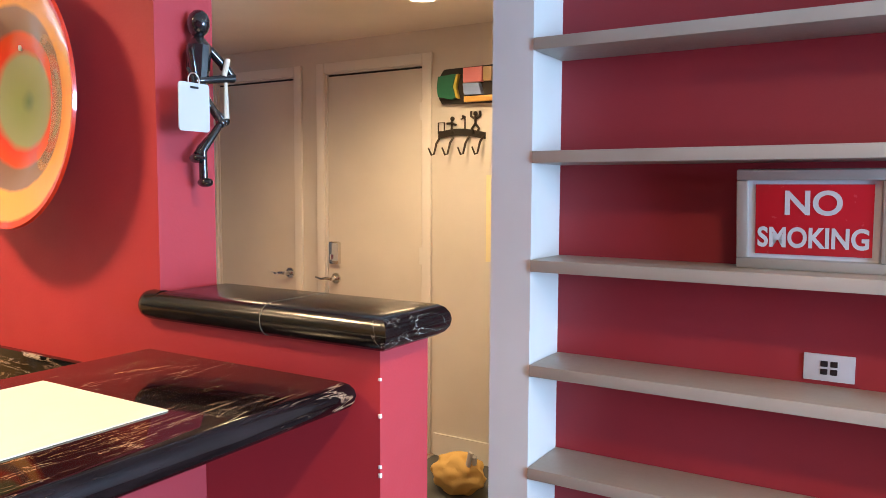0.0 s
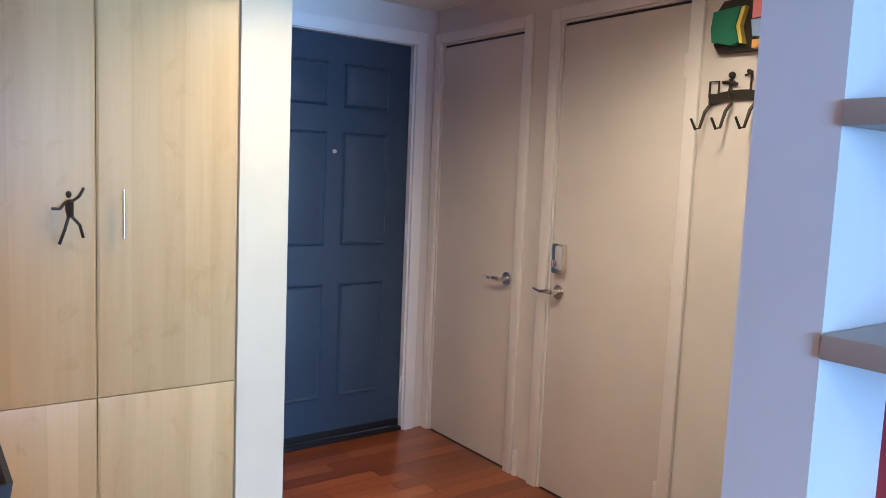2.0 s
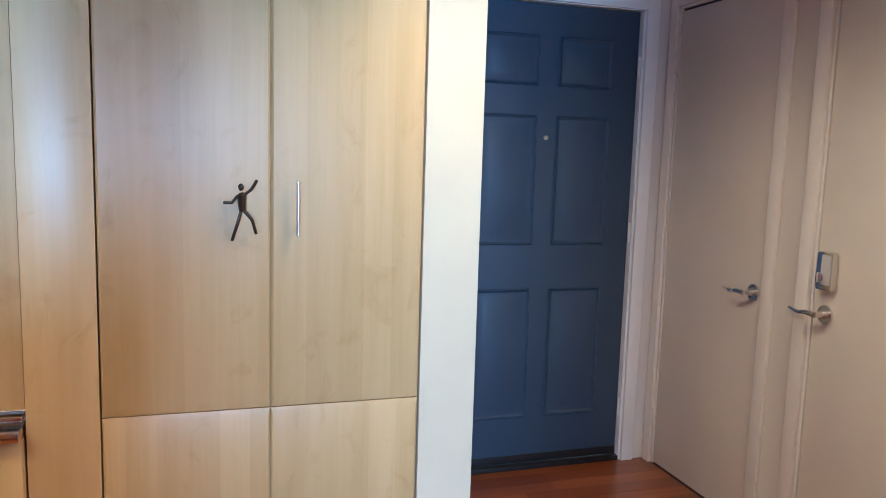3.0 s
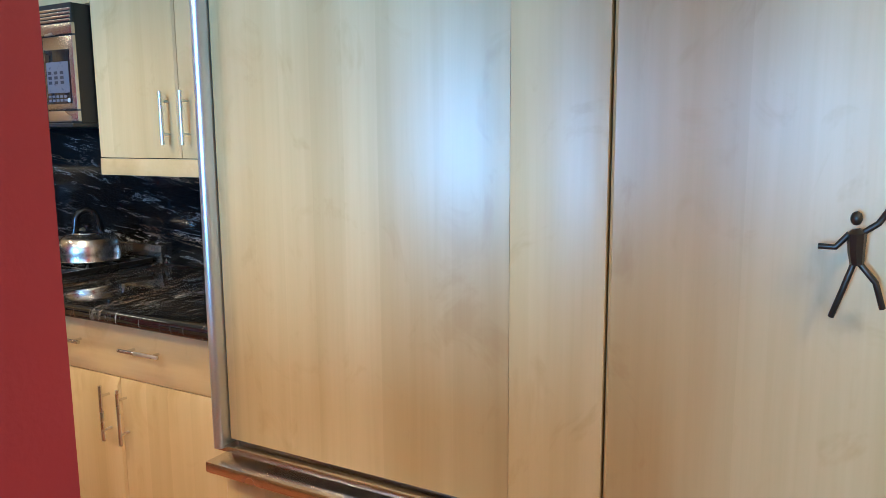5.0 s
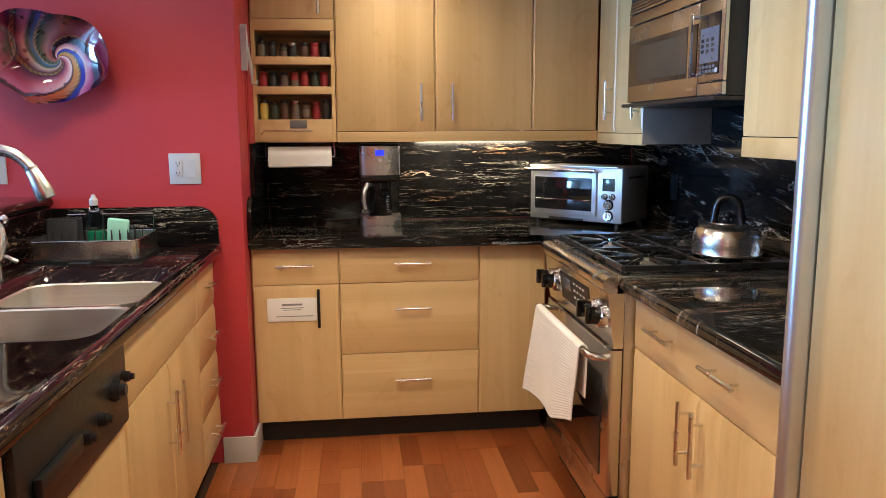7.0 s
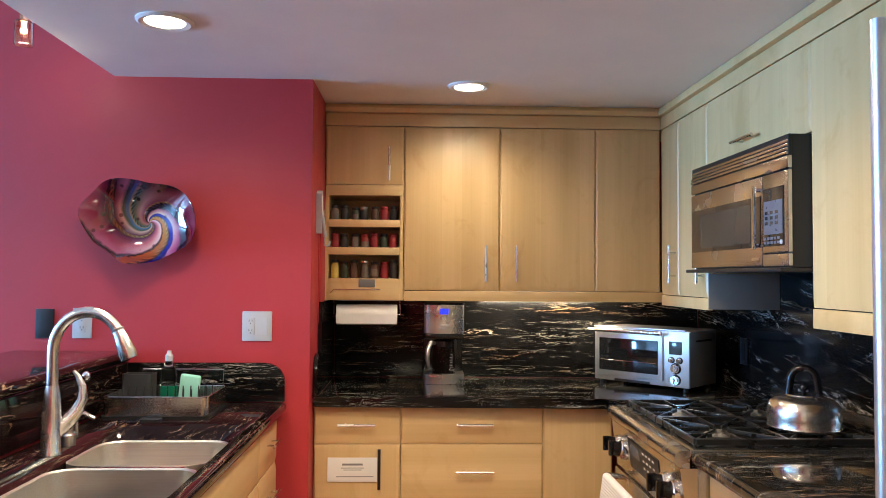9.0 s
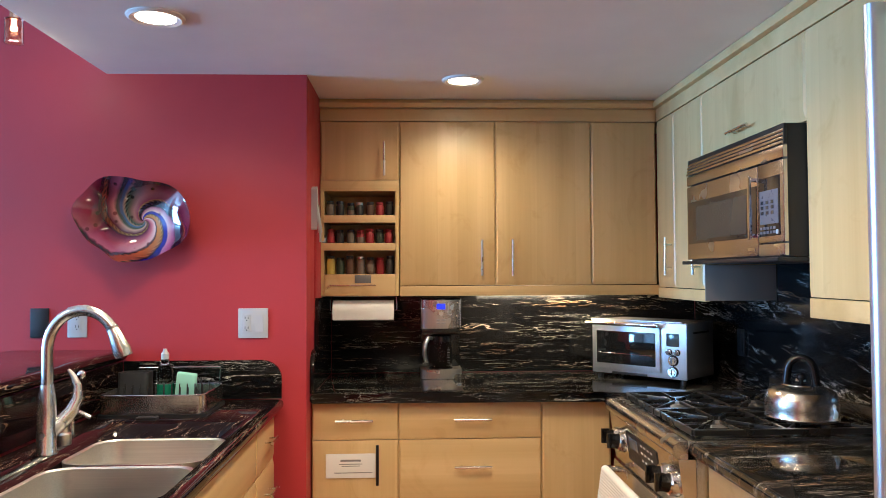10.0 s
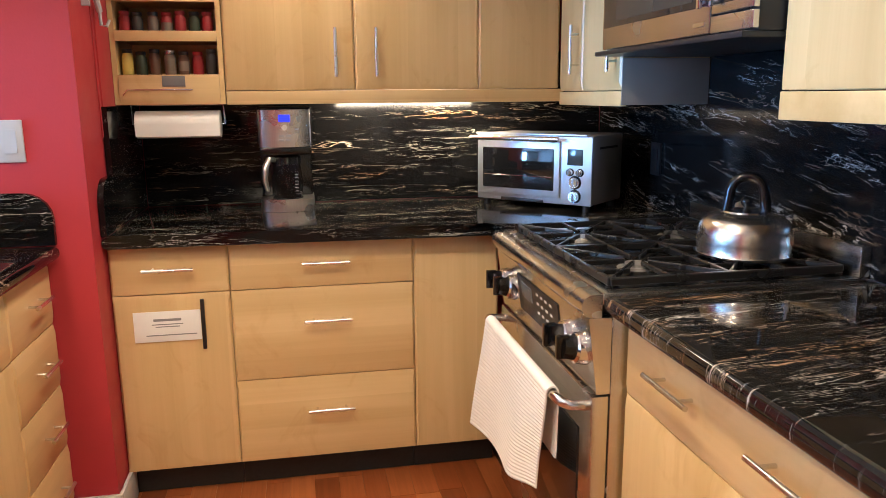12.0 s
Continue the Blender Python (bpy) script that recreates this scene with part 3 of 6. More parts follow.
# wall cabinets over the back counter
UZ0, UZ1 = 1.348, 2.107
for a, b, hx, lab in ((-0.600, -0.155, 0.378, "tall maple wall cabinet door over the coffee maker"), (-0.155, 0.292, 0.074, "tall maple wall cabinet over the lit splashback")):
    cabinet("wall_cabinet", lab, a, 0.29, 0, b - a, UZ0, UZ1, 0.328, [("door", 0, b - a, UZ0, UZ1, (hx, 1.475, 0.165, True))], group="wall cabinets")
cabinet("wall_cabinet", "narrow maple corner wall cabinet without a handle", 0.292, 0.29, 0, 0.306, UZ0, UZ1, 0.328, [("door", 0, 0.3075, UZ0, UZ1, None)], group="wall cabinets")
cabinet("wall_cabinet", "small maple wall cabinet over the spice rack", -0.963, 0.29, 0, 0.363, 1.835, UZ1, 0.328,
        [("door", 0, 0.363, 1.835, UZ1, (0.295, 1.93, 0.155, True))], group="wall cabinets")
rack = thing("spice_rack", "open maple spice rack built under a wall cabinet", "spice rack", -0.963, 0.29, 0)
part("top_rail", box(B(), 0.002, 0.361, 0.0, 0.328, 1.785, 1.833, 0.002), MAPLE_H, rack)
for a in (0.002, 0.345):
    part("side_panel", box(B(), a, a + 0.016, 0.004, 0.328, 1.302, 1.784), MAPLE, rack)
part("back_panel", box(B(), 0.02, 0.343, 0.26, 0.274, 1.40, 1.784), MAPLE, rack)
part("bottom_rail", box(B(), 0.0185, 0.3445, 0.0, 0.259, 1.302, 1.402, 0.002), MAPLE_H, rack)
TIERS = (1.402, 1.527, 1.655)
for z in TIERS[1:]:
    part("shelf", box(B(), 0.0185, 0.3445, 0.004, 0.259, z - 0.012, z, 0.001), MAPLE_H, rack)
    part("shelf_lip", box(B(), 0.0185, 0.3445, -0.002, 0.0035, z - 0.016, z + 0.018, 0.001), MAPLE_H, rack)
# wall cabinets on the stove side
for a, b, hx in ((0.288, 0.060, 0.19), (0.060, -0.262, 0.285)):
    cabinet("wall_cabinet", "narrow maple wall cabinet beside the microwave", 0.60, a, -90, a - b, UZ0 - 0.012, UZ1, 0.308, [("door", 0, a - b, UZ0 - 0.012, UZ1, (hx, 1.475, 0.165, True))], group="wall cabinets")
cabinet("wall_cabinet", "low maple flap cabinet over the microwave", 0.60, -0.262, -90, 0.778, 1.842, UZ1, 0.308, [("door", 0, 0.778, 1.842, UZ1, (0.38, 1.895, 0.165, False))], group="wall cabinets")
cabinet("wall_cabinet", "pale maple wall cabinet with two doors by the refrigerator", 0.60, -1.040, -90, 0.862, 1.330, UZ1, 0.308,
        [("door", 0, 0.400, 1.330, UZ1, (0.355, 1.458, 0.165, True)), ("door", 0.400, 0.862, 1.330, UZ1, (0.445, 1.458, 0.165, True))], group="wall cabinets")
# light valances and the crown
setting("valance_trim", box(B(), -0.598, 0.618, 0.293, 0.313, 1.300, 1.346, 0.002), MAPLE_H, "maple valance under the wall cabinets", "trim")
setting("valance_trim_stove", box(B(), 0.602, 0.622, -0.262, 0.290, 1.288, 1.334, 0.002), MAPLE_H, "maple valance under the narrow wall cabinets", "trim")
setting("valance_trim_fridge", box(B(), 0.602, 0.622, -1.902, -1.041, 1.272, 1.328, 0.002), MAPLE_H, "maple valance under the pale wall cabinet", "trim")
setting("crown_trim", box(box(B(), -0.963, 0.60, 0.292, 0.60, 2.109, 2.166), 0.602, 0.905, -1.902, 0.60, 2.109, 2.166), MAPLE_H, "maple frieze over the wall cabinets", "trim")
bm = prism(B(), [(0.265, 2.168), (0.265, 2.188), (0.283, 2.208), (0.60, 2.208), (0.60, 2.168)], 'x', -0.963, 0.61)
prism(bm, [(0.578, 2.167), (0.578, 2.187), (0.590, 2.2075), (0.90, 2.2075), (0.90, 2.167)], 'y', -1.902, 0.262)
setting("crown_moulding", bm, MAPLE_H, "maple crown moulding under the ceiling", "trim")

# ---- counters and splashbacks ----
def slab(bm, poly, z0, z1, r=0.018):
    """A stone slab with rounded edges."""
    v0 = set(bm.verts)
    prism(bm, poly, 'z', z0, z1)
    es = [e for e in bm.edges if e.verts[0] not in v0 and abs(e.verts[0].co.z - e.verts[1].co.z) < 1e-5]
    bmesh.ops.bevel(bm, geom=es, offset=r, segments=4, profile=0.5, affect='EDGES')
    return bm


single("countertop", slab(B(), [(-0.962, -0.048), (0.262, -0.048), (0.262, -0.238), (0.907, -0.238), (0.907, 0.617), (-0.962, 0.617)], 0.870, 0.912), GRANITE_X,
       "polished black granite counter with pale wavy veins", "countertop")
single("countertop", slab(B(), [(0.258, -1.899), (0.907, -1.899), (0.907, -1.0065), (0.258, -1.0065)], 0.870, 0.912), GRANITE_CROSS,
       "polished black granite counter between stove and refrigerator", "countertop")
single("splashback", box(B(), -0.945, 0.888, 0.598, 0.618, 0.9125, 1.50, 0.002), GRANITE_SPLASH, "veined black granite splashback", "splashback")
single("splashback", box(B(), 0.889, 0.908, -1.899, 0.597, 0.9125, 1.438, 0.002), GRANITE_STOVE, "dark granite splashback behind the stove", "splashback")
pts = [(-0.045, 0.9125), (0.597, 0.9125), (0.597, 1.30), (0.10, 1.30), (0.10, 1.085)] + [(-0.045 + 0.075 * (1 - math.sin(k * math.pi / 10)), 1.085 - 0.075 * (1 - math.cos(k * math.pi / 10))) for k in range(6)]
single("splashback", prism(B(), pts, 'x', -0.9630, -0.9455), GRANITE_Y, "low rounded granite upstand at the red corner", "splashback")
# thin taupe panel laid over the maple end of the narrow cabinet
single("end_panel", box(B(), 0.603, 0.886, -0.2690, -0.2635, 1.292, 1.431, 0.001), plain("taupe_end_colour", (0.27, 0.245, 0.215), 0.4), "thin taupe panel on the end of the narrow wall cabinet", "panel")
single("outlet", box(box(B(), 0.881, 0.8885, 0.02, 0.09, 1.04, 1.155, 0.002), 0.878, 0.8812, 0.035, 0.075, 1.06, 1.135, 0.001), BLACK, "black outlet plate on the splashback", "outlet")

def rounded(x0, x1, y0, y1, r, n=5):
    out = []
    for cx, cy, a0 in ((x1 - r, y0 + r, -90), (x1 - r, y1 - r, 0), (x0 + r, y1 - r, 90), (x0 + r, y0 + r, 180)):
        out += [(cx + r * math.cos(radians(a0 + 90 * k / n)), cy + r * math.sin(radians(a0 + 90 * k / n))) for k in range(n + 1)]
    return out


# sink peninsula: slab with a cut for the bowls
SX0, SX1, SY0, SY1 = -1.487, -1.096, -1.495, -0.815
bm = slab(B(), [(-1.676, -2.766), (-1.052, -2.766), (-1.052, -0.150), (-1.676, -0.150)], 0.870, 0.912)
ob = single("countertop", bm, GRANITE_BAR, "polished dark granite sink counter with pale flecks", "countertop")
cut = prism(B(), rounded(SX0, SX1, SY0, SY1, 0.07), 'z', 0.80, 1.0)
cutter = new("cutter", mesh_of("cutter", cut, BLACK))
mod = ob.modifiers.new("cut", 'BOOLEAN')
mod.operation, mod.object, mod.solver = 'DIFFERENCE', cutter, 'EXACT'
bpy.context.view_layer.update()
done = bpy.data.meshes.new_from_object(ob.evaluated_get(bpy.context.evaluated_depsgraph_get()))
ob.modifiers.clear()
ob.data = done
bpy.data.objects.remove(cutter)


def bowl(bm, x0, x1, y0, y1, top, bottom, r):
    """A pressed steel bowl: walls, floor and outer skin."""
    loops = []
    for inset, z in ((0.0, top), (0.004, top - 0.004), (0.012, bottom + 0.04), (0.03, bottom + 0.012), (0.07, bottom), (0.075, bottom - 0.003), (0.025, bottom + 0.008), (0.006, bottom + 0.035), (-0.004, top - 0.006), (-0.004, top)):
        loops.append([bm.verts.new((px, py, z)) for px, py in rounded(x0 + inset, x1 - inset, y0 + inset, y1 - inset, max(0.012, r - inset * 0.5))])
    n = len(loops[0])
    for a, b in zip(loops, loops[1:]):
        if a is loops[4]:
            continue
        for k in range(n):
            bm.faces.new((a[k], a[(k + 1) % n], b[(k + 1) % n], b[k]))
    bm.faces.new(loops[4])
    bm.faces.new(loops[5][::-1])
    for k in range(n):
        bm.faces.new((loops[0][k], loops[0][(k + 1) % n], loops[9][(k + 1) % n], loops[9][k]))
    return bm


sink = thing("sink", "stainless steel double bowl sink under the counter", "sink", 0, 0, 0)
part("bowl", bowl(B(), SX0 + 0.003, SX1 - 0.003, -1.125, SY1 - 0.003, 0.905, 0.70, 0.067), SINKSTEEL, sink, "shallow far bowl")
part("bowl", bowl(B(), SX0 + 0.003, SX1 - 0.003, SY0 + 0.003, -1.150, 0.905, 0.70, 0.067), SINKSTEEL, sink, "near bowl")
part("divider", box(B(), SX0 + 0.05, SX1 - 0.05, -1.1525, -1.1225, 0.870, 0.904, 0.008), STEEL, sink)
for cy in (-0.97, -1.32):
    part("drain", rod(rod(B(), (-1.31, cy, 0.7005), (-1.31, cy, 0.704), 0.045, 0.042, 24), (-1.31, cy, 0.704), (-1.31, cy, 0.7065), 0.03, 0.028, 24), CHROME, sink)
# upstands round the sink counter
single("splashback", box(B(), -1.6885, -1.6765, -2.768, -0.150, 0.9125, 1.0655, 0.001), GRANITE_BAR, "dark granite upstand behind the sink", "splashback")
pts = [(-1.676, 0.9125), (-1.060, 0.9125), (-1.060, 0.99)] + [(-1.060 - 0.08 * (1 - math.cos(k * math.pi / 10)), 0.99 + 0.075 * math.sin(k * math.pi / 10)) for k in range(1, 6)] + [(-1.676, 1.065)]
single("splashback", prism(B(), pts, 'y', -0.1485, -0.132), GRANITE_X, "rounded granite upstand against the red wall", "splashback")
single("splashback", box(B(), -1.676, -1.075, -2.768, -2.752, 0.9125, 1.055, 0.002), GRANITE_X, "granite upstand along the dividing wall", "splashback")
bm = slab(B(), [(-2.135, -2.764), (-1.668, -2.764), (-1.668, -0.134), (-2.135, -0.134)], 1.066, 1.112, 0.022)
single("bar_top", bm, GRANITE_BAR, "raised black granite bar with painted-in red reflection and rounded edge", "bar counter")

# ---- refrigerator and pantry ----
fr = thing("refrigerator", "built-in refrigerator with maple panels and steel trim", "refrigerator", 0.27, -1.905, 0, -90)
part("body", box(B(), 0.003, 0.824, 0.03, 0.635, 0.10, 1.86), STEEL, fr)
part("side_trim", prism(B(), [(0.030, 0.03), (0.0, 0.03)] + [(0.015 - 0.015 * math.cos(math.pi * k / 10), -0.022 - 0.013 * math.sin(math.pi * k / 10)) for k in range(11)], 'z', 0.60, 1.86), SATIN, fr, "tall brushed steel edge trim")
part("door", front(B(), 0.033, 0.8275, 0.618, 1.85, e=0.002, s=0.0008, drop=0.0005), MAPLE, fr)
part("ledge_trim", box(box(B(), 0.004, 0.822, -0.020, 0.03, 0.590, 0.606, 0.002), 0.004, 0.822, -0.064, 0.03, 0.545, 0.575, 0.006), STEEL, fr, "brushed steel ledge handle")
part("freezer_front", front(B(), 0.004, 0.822, 0.105, 0.540, e=0.01), MAPLE, fr)
part("toe_kick", box(B(), 0.004, 0.822, 0.07, 0.085, 0.002, 0.099), KICK, fr)
cabinet("wall_cabinet", "maple cabinet over the refrigerator", 0.27, -1.905, -90, 0.824, 1.866, UZ1 + 0.08, 0.635, [("door", 0.0, 0.41, 1.866, UZ1 + 0.08, None), ("door", 0.41, 0.824, 1.866, UZ1 + 0.08, None)], group="wall cabinets")
fil = single("filler_panel", box(B(), 0.268, 0.288, -2.928, -2.7328, 0.10, 2.208, 0.0006), MAPLE, "upright maple filler panel beside the refrigerator", "panel")
pan = cabinet("pantry_cabinet", "tall maple pantry with two pairs of doors", 0.27, -2.931, -90, 0.971, 0.105, 2.205, 0.63,
              [("door", 0, 0.489, 0.576, 2.19, None), ("door", 0.489, 0.969, 0.576, 2.19, (0.568, 1.204, 0.165, True)),
               ("door", 0, 0.489, 0.108, 0.576, None), ("door", 0.489, 0.969, 0.108, 0.576, None)], category="pantry", kick=True)

# ---- range ----
ra = thing("range_cooker", "stainless steel gas range with black grates", "stove", 0.235, -0.240, 0, -90)
W = 0.764
part("body", box(B(), 0.004, W - 0.004, 0.045, 0.655, 0.09, 0.889, 0.003), STEEL, ra)
part("cooktop", box(B(), 0.001, W - 0.001, 0.02, 0.653, 0.890, 0.917, 0.004), STEEL, ra, "brushed steel cooktop")
part("burner_tray", box(B(), 0.03, W - 0.03, 0.050, 0.612, 0.9172, 0.9185, 0.0005), TRAYSTEEL, ra, "black enamel tray")
part("front_rail", prism(B(), [(0.0195, 0.914)] + [(-0.002 - 0.024 * math.sin(math.pi * k / 12), 0.889 + 0.025 * math.cos(math.pi * k / 12)) for k in range(13)] + [(0.0195, 0.863)], 'x', 0.001, W - 0.001), STEEL, ra, "rounded steel front rail")
pan_el = part("control_panel", prism(B(), [(0.044, 0.862), (-0.008, 0.862), (0.014, 0.690), (0.044, 0.690)], 'x', 0.004, W - 0.004), STEEL, ra, "slanted steel control panel")
part("display", prism(B(), [(-0.0075, 0.836), (0.0055, 0.734), (0.012, 0.734), (-0.001, 0.836)], 'x', 0.215, 0.555), DISPLAY, pan_el, "black glass display strip")
part("readout", prism(B(), [(-0.0070, 0.820), (-0.0022, 0.782), (0.001, 0.782), (-0.004, 0.820)], 'x', 0.255, 0.345), plain("readout_grey", (0.12, 0.14, 0.16), 0.25), pan_el, "grey clock readout")
for a in range(4):
    for z in (0.815, 0.790, 0.765):
        y = -0.0048 + (0.815 - z) * 0.1275
        part("display_mark", box(B(), 0.385 + 0.036 * a, 0.402 + 0.036 * a, y - 0.0015, y + 0.002, z, z + 0.006), WHITEPLASTIC, pan_el)
for kx in (0.070, 0.155, 0.612, 0.703):
    k = part("knob", rod(rod(B(), (kx, 0.008, 0.777), (kx, -0.016, 0.780), 0.037, 0.035, 28), (kx, -0.016, 0.780), (kx, -0.021, 0.781), 0.035, 0.030, 28), CHROME, pan_el, "chrome control knob")
    bm = rod(B(), (kx, -0.020, 0.780), (kx, -0.046, 0.784), 0.028, 0.025, 10)
    box(bm, kx - 0.007, kx + 0.007, -0.060, -0.03, 0.757, 0.811, 0.003)
    part("grip", bm, PHENOLIC, k, "black grip")
dr = part("oven_door", box(B(), 0.006, W - 0.006, 0.004, 0.044, 0.205, 0.684, 0.005), STEEL, ra, "steel oven door")
part("window", box(B(), 0.075, W - 0.075, 0.0, 0.006, 0.250, 0.585, 0.002), DARKGLASS, dr, "dark glass oven window")
bm = tube(B(), [(0.045, 0.006, 0.652), (0.046, -0.028, 0.655), (0.056, -0.047, 0.660), (0.080, -0.055, 0.663), (0.20, -0.056, 0.664), (W - 0.20, -0.056, 0.664), (W - 0.075, -0.055, 0.663), (W - 0.050, -0.047, 0.660), (W - 0.040, -0.028, 0.655), (W - 0.039, 0.006, 0.652)], 0.0115, 16)
part("handle", bm, STEEL, dr, "thick steel bar handle")
part("drawer", box(B(), 0.006, W - 0.006, 0.008, 0.044, 0.095, 0.198, 0.004), STEEL, ra)
part("back_guard", box(B(), 0.001, W - 0.001, 0.626, 0.653, 0.9175, 0.988, 0.004), STEEL, ra, "low steel back guard")
part("kick", box(B(), 0.02, W - 0.02, 0.06, 0.09, 0.002, 0.088), KICK, ra)
BURNER_CAP = plain("burner_cap", (0.30, 0.28, 0.25), 0.45, 0.6)
GW, Y0, Y1, ZG = 0.346, 0.048, 0.606, 0.942


def bar(bm, a, b, wide=0.011, tall=0.015, top=ZG):
    """A flat cast bar between two points of the plan."""
    a, b = Vector((a[0], a[1], top - tall / 2)), Vector((b[0], b[1], top - tall / 2))
    d = b - a
    m = Matrix.Translation((a + b) / 2) @ Matrix.Rotation(math.atan2(d.y, d.x), 4, 'Z') @ Matrix.Diagonal((d.length, wide, tall, 1))
    vs = bmesh.ops.create_cube(bm, size=1.0, matrix=m)["verts"]
    bmesh.ops.bevel(bm, geom=list({e for v in vs for e in v.link_edges}), offset=0.002, segments=1, affect='EDGES')
    return bm


for gx in (0.032, 0.386):
    bm = B()
    x0, x1, ym = gx, gx + GW, (Y0 + Y1) / 2
    for a, b in (((x0, Y0), (x1, Y0)), ((x0, Y1), (x1, Y1)), ((x0, ym), (x1, ym)), ((x0, Y0), (x0, Y1)), ((x1, Y0), (x1, Y1))):
        bar(bm, a, b, 0.012, 0.018)
    for cy, lo, hi in (((Y0 + ym) / 2, Y0, ym), ((ym + Y1) / 2, ym, Y1)):
        cx = (x0 + x1) / 2
        for ex, ey in ((x0, lo), (x1, lo), (x0, hi), (x1, hi), (x0, cy), (x1, cy), (cx, lo), (cx, hi)):
            d = Vector((ex - cx, ey - cy)).normalized()
            bar(bm, (cx + d.x * 0.030, cy + d.y * 0.030), (ex, ey), 0.008, 0.012)
        for f in (0.22, 0.78):
            xx = x0 + GW * f
            bar(bm, (xx, lo), (xx, lo + 0.080), 0.007, 0.012)
            bar(bm, (xx, hi - 0.080), (xx, hi), 0.007, 0.012)
    for px in (x0 + 0.008, x1 - 0.008):
        for py in (Y0, ym, Y1):
            rod(bm, (px, py, 0.9185), (px, py, ZG - 0.018), 0.007, n=8)
    part("grate", bm, IRON, ra, "cast iron grate")
    for cy in ((Y0 + ym) / 2, (ym + Y1) / 2):
        cx = (x0 + x1) / 2
        part("burner", rod(rod(B(), (cx, cy, 0.9185), (cx, cy, 0.924), 0.046, 0.040, 24), (cx, cy, 0.924), (cx, cy, 0.930), 0.033, 0.030, 24), BURNER_CAP, ra)

# ---- microwave ----
mw = thing("microwave", "over-range steel microwave with black side and vent", "microwave", 0.535, -0.270, 0, -90)
MZ0, MZ1, MW_W = 1.446, 1.838, 0.764
part("body", box(B(), 0.002, MW_W - 0.002, 0.0145, 0.350, MZ0 + 0.002, MZ1, 0.003), BLACK, mw, "black casing")
part("vent_grille", box(B(), 0.0, MW_W, 0.004, 0.014, 1.776, MZ1, 0.003), BLACK, mw)
for k in range(5):
    part("slat", box(B(), 0.004, MW_W - 0.004, -0.003 + 0.002 * k, 0.006 + 0.002 * k, 1.778 + 0.012 * k, 1.786 + 0.012 * k, 0.001), STEEL, mw)
part("upper_band", box(B(), 0.0, MW_W, 0.0, 0.014, 1.738, 1.774, 0.003), STEEL, mw, "brushed steel band under the vent")
d = part("door", box(B(), 0.0, 0.600, 0.0, 0.014, MZ0 + 0.006, 1.733, 0.004), STEEL, mw, "brushed steel door")
part("window", box(B(), 0.014, 0.594, -0.0025, 0.004, 1.512, 1.672, 0.002), DARKGLASS, d, "dark glass window")
part("inner_pane", box(B(), 0.10, 0.525, -0.0035, -0.0022, 1.527, 1.652, 0.0005), plain("mesh_screen", (0.05, 0.04, 0.03), 0.22, vary=0.08, relief=0.0), d, "brownish mesh behind the glass")
part("badge", box(B(), 0.53, 0.58, -0.0022, 0.001, 1.470, 1.480, 0.001), CHROME, d)
part("handle", box(box(box(B(), 0.590, 0.603, -0.030, -0.020, 1.505, 1.700, 0.003), 0.592, 0.601, -0.0205, 0.001, 1.510, 1.522), 0.592, 0.601, -0.0205, 0.001, 1.683, 1.695), CHROME, d, "bright upright strip handle")
c = part("control_panel", box(B(), 0.604, MW_W, 0.0, 0.014, 1.492, 1.733, 0.004), STEEL, mw)
part("lower_strip", box(B(), 0.604, MW_W, 0.0, 0.014, MZ0 + 0.006, 1.488, 0.003), STEEL, mw)
part("touch_panel", box(B(), 0.612, MW_W - 0.022, -0.002, 0.004, 1.512, 1.690, 0.002), DARKGLASS, c, "black touch panel")
part("function_sheet", box(B(), 0.618, MW_W - 0.028, -0.0028, -0.0018, 1.548, 1.650, 0.0003), plain("sheet_grey", (0.11, 0.115, 0.14), 0.3, vary=0.1, relief=0.0), c, "grey function field")
KEY = plain("key_grey", (0.030, 0.034, 0.042), 0.08)
for r in range(3):
    for q in range(3):
        part("key", box(B(), 0.627 + 0.032 * q, 0.644 + 0.032 * q, -0.0036, -0.0026, 1.577 + 0.016 * r, 1.587 + 0.016 * r), KEY, c)
for r in range(2):
    for q in range(5):
        part("key", box(B(), 0.620 + 0.021 * q, 0.634 + 0.021 * q, -0.0036, -0.0018, 1.519 + 0.013 * r, 1.527 + 0.013 * r), bpy.data.materials["sheet_grey"], c)
part("start_button", rod(B(), (0.729, -0.001, 1.523), (0.729, -0.0045, 1.523), 0.007, n=16), WHITEPLASTIC, c)
part("bottom_tray", box(B(), -0.004, MW_W, -0.022, 0.350, MZ0 - 0.012, MZ0 + 0.001, 0.004), BLACK, mw, "black lower edge")


# ---- hall ----
def casing(x0, x1, top, y, name):
    bm = box(box(box(B(), x0 - 0.065, x0 - 0.004, y - 0.016, y, 0.0, top + 0.062, 0.004), x1 + 0.004, x1 + 0.065, y - 0.016, y, 0.0, top + 0.062, 0.004), x0 - 0.003, x1 + 0.003, y - 0.016, y, top + 0.003, top + 0.062, 0.004)
    return bm


def hinge(parent, x, y, z):
    bm = rod(B(), (x, y, z - 0.045), (x, y, z + 0.045), 0.006, n=10)
    box(bm, x - 0.012, x + 0.012, y + 0.001, y + 0.006, z - 0.044, z + 0.044, 0.001)
    part("hinge", bm, TRIM, parent, "white painted hinge")


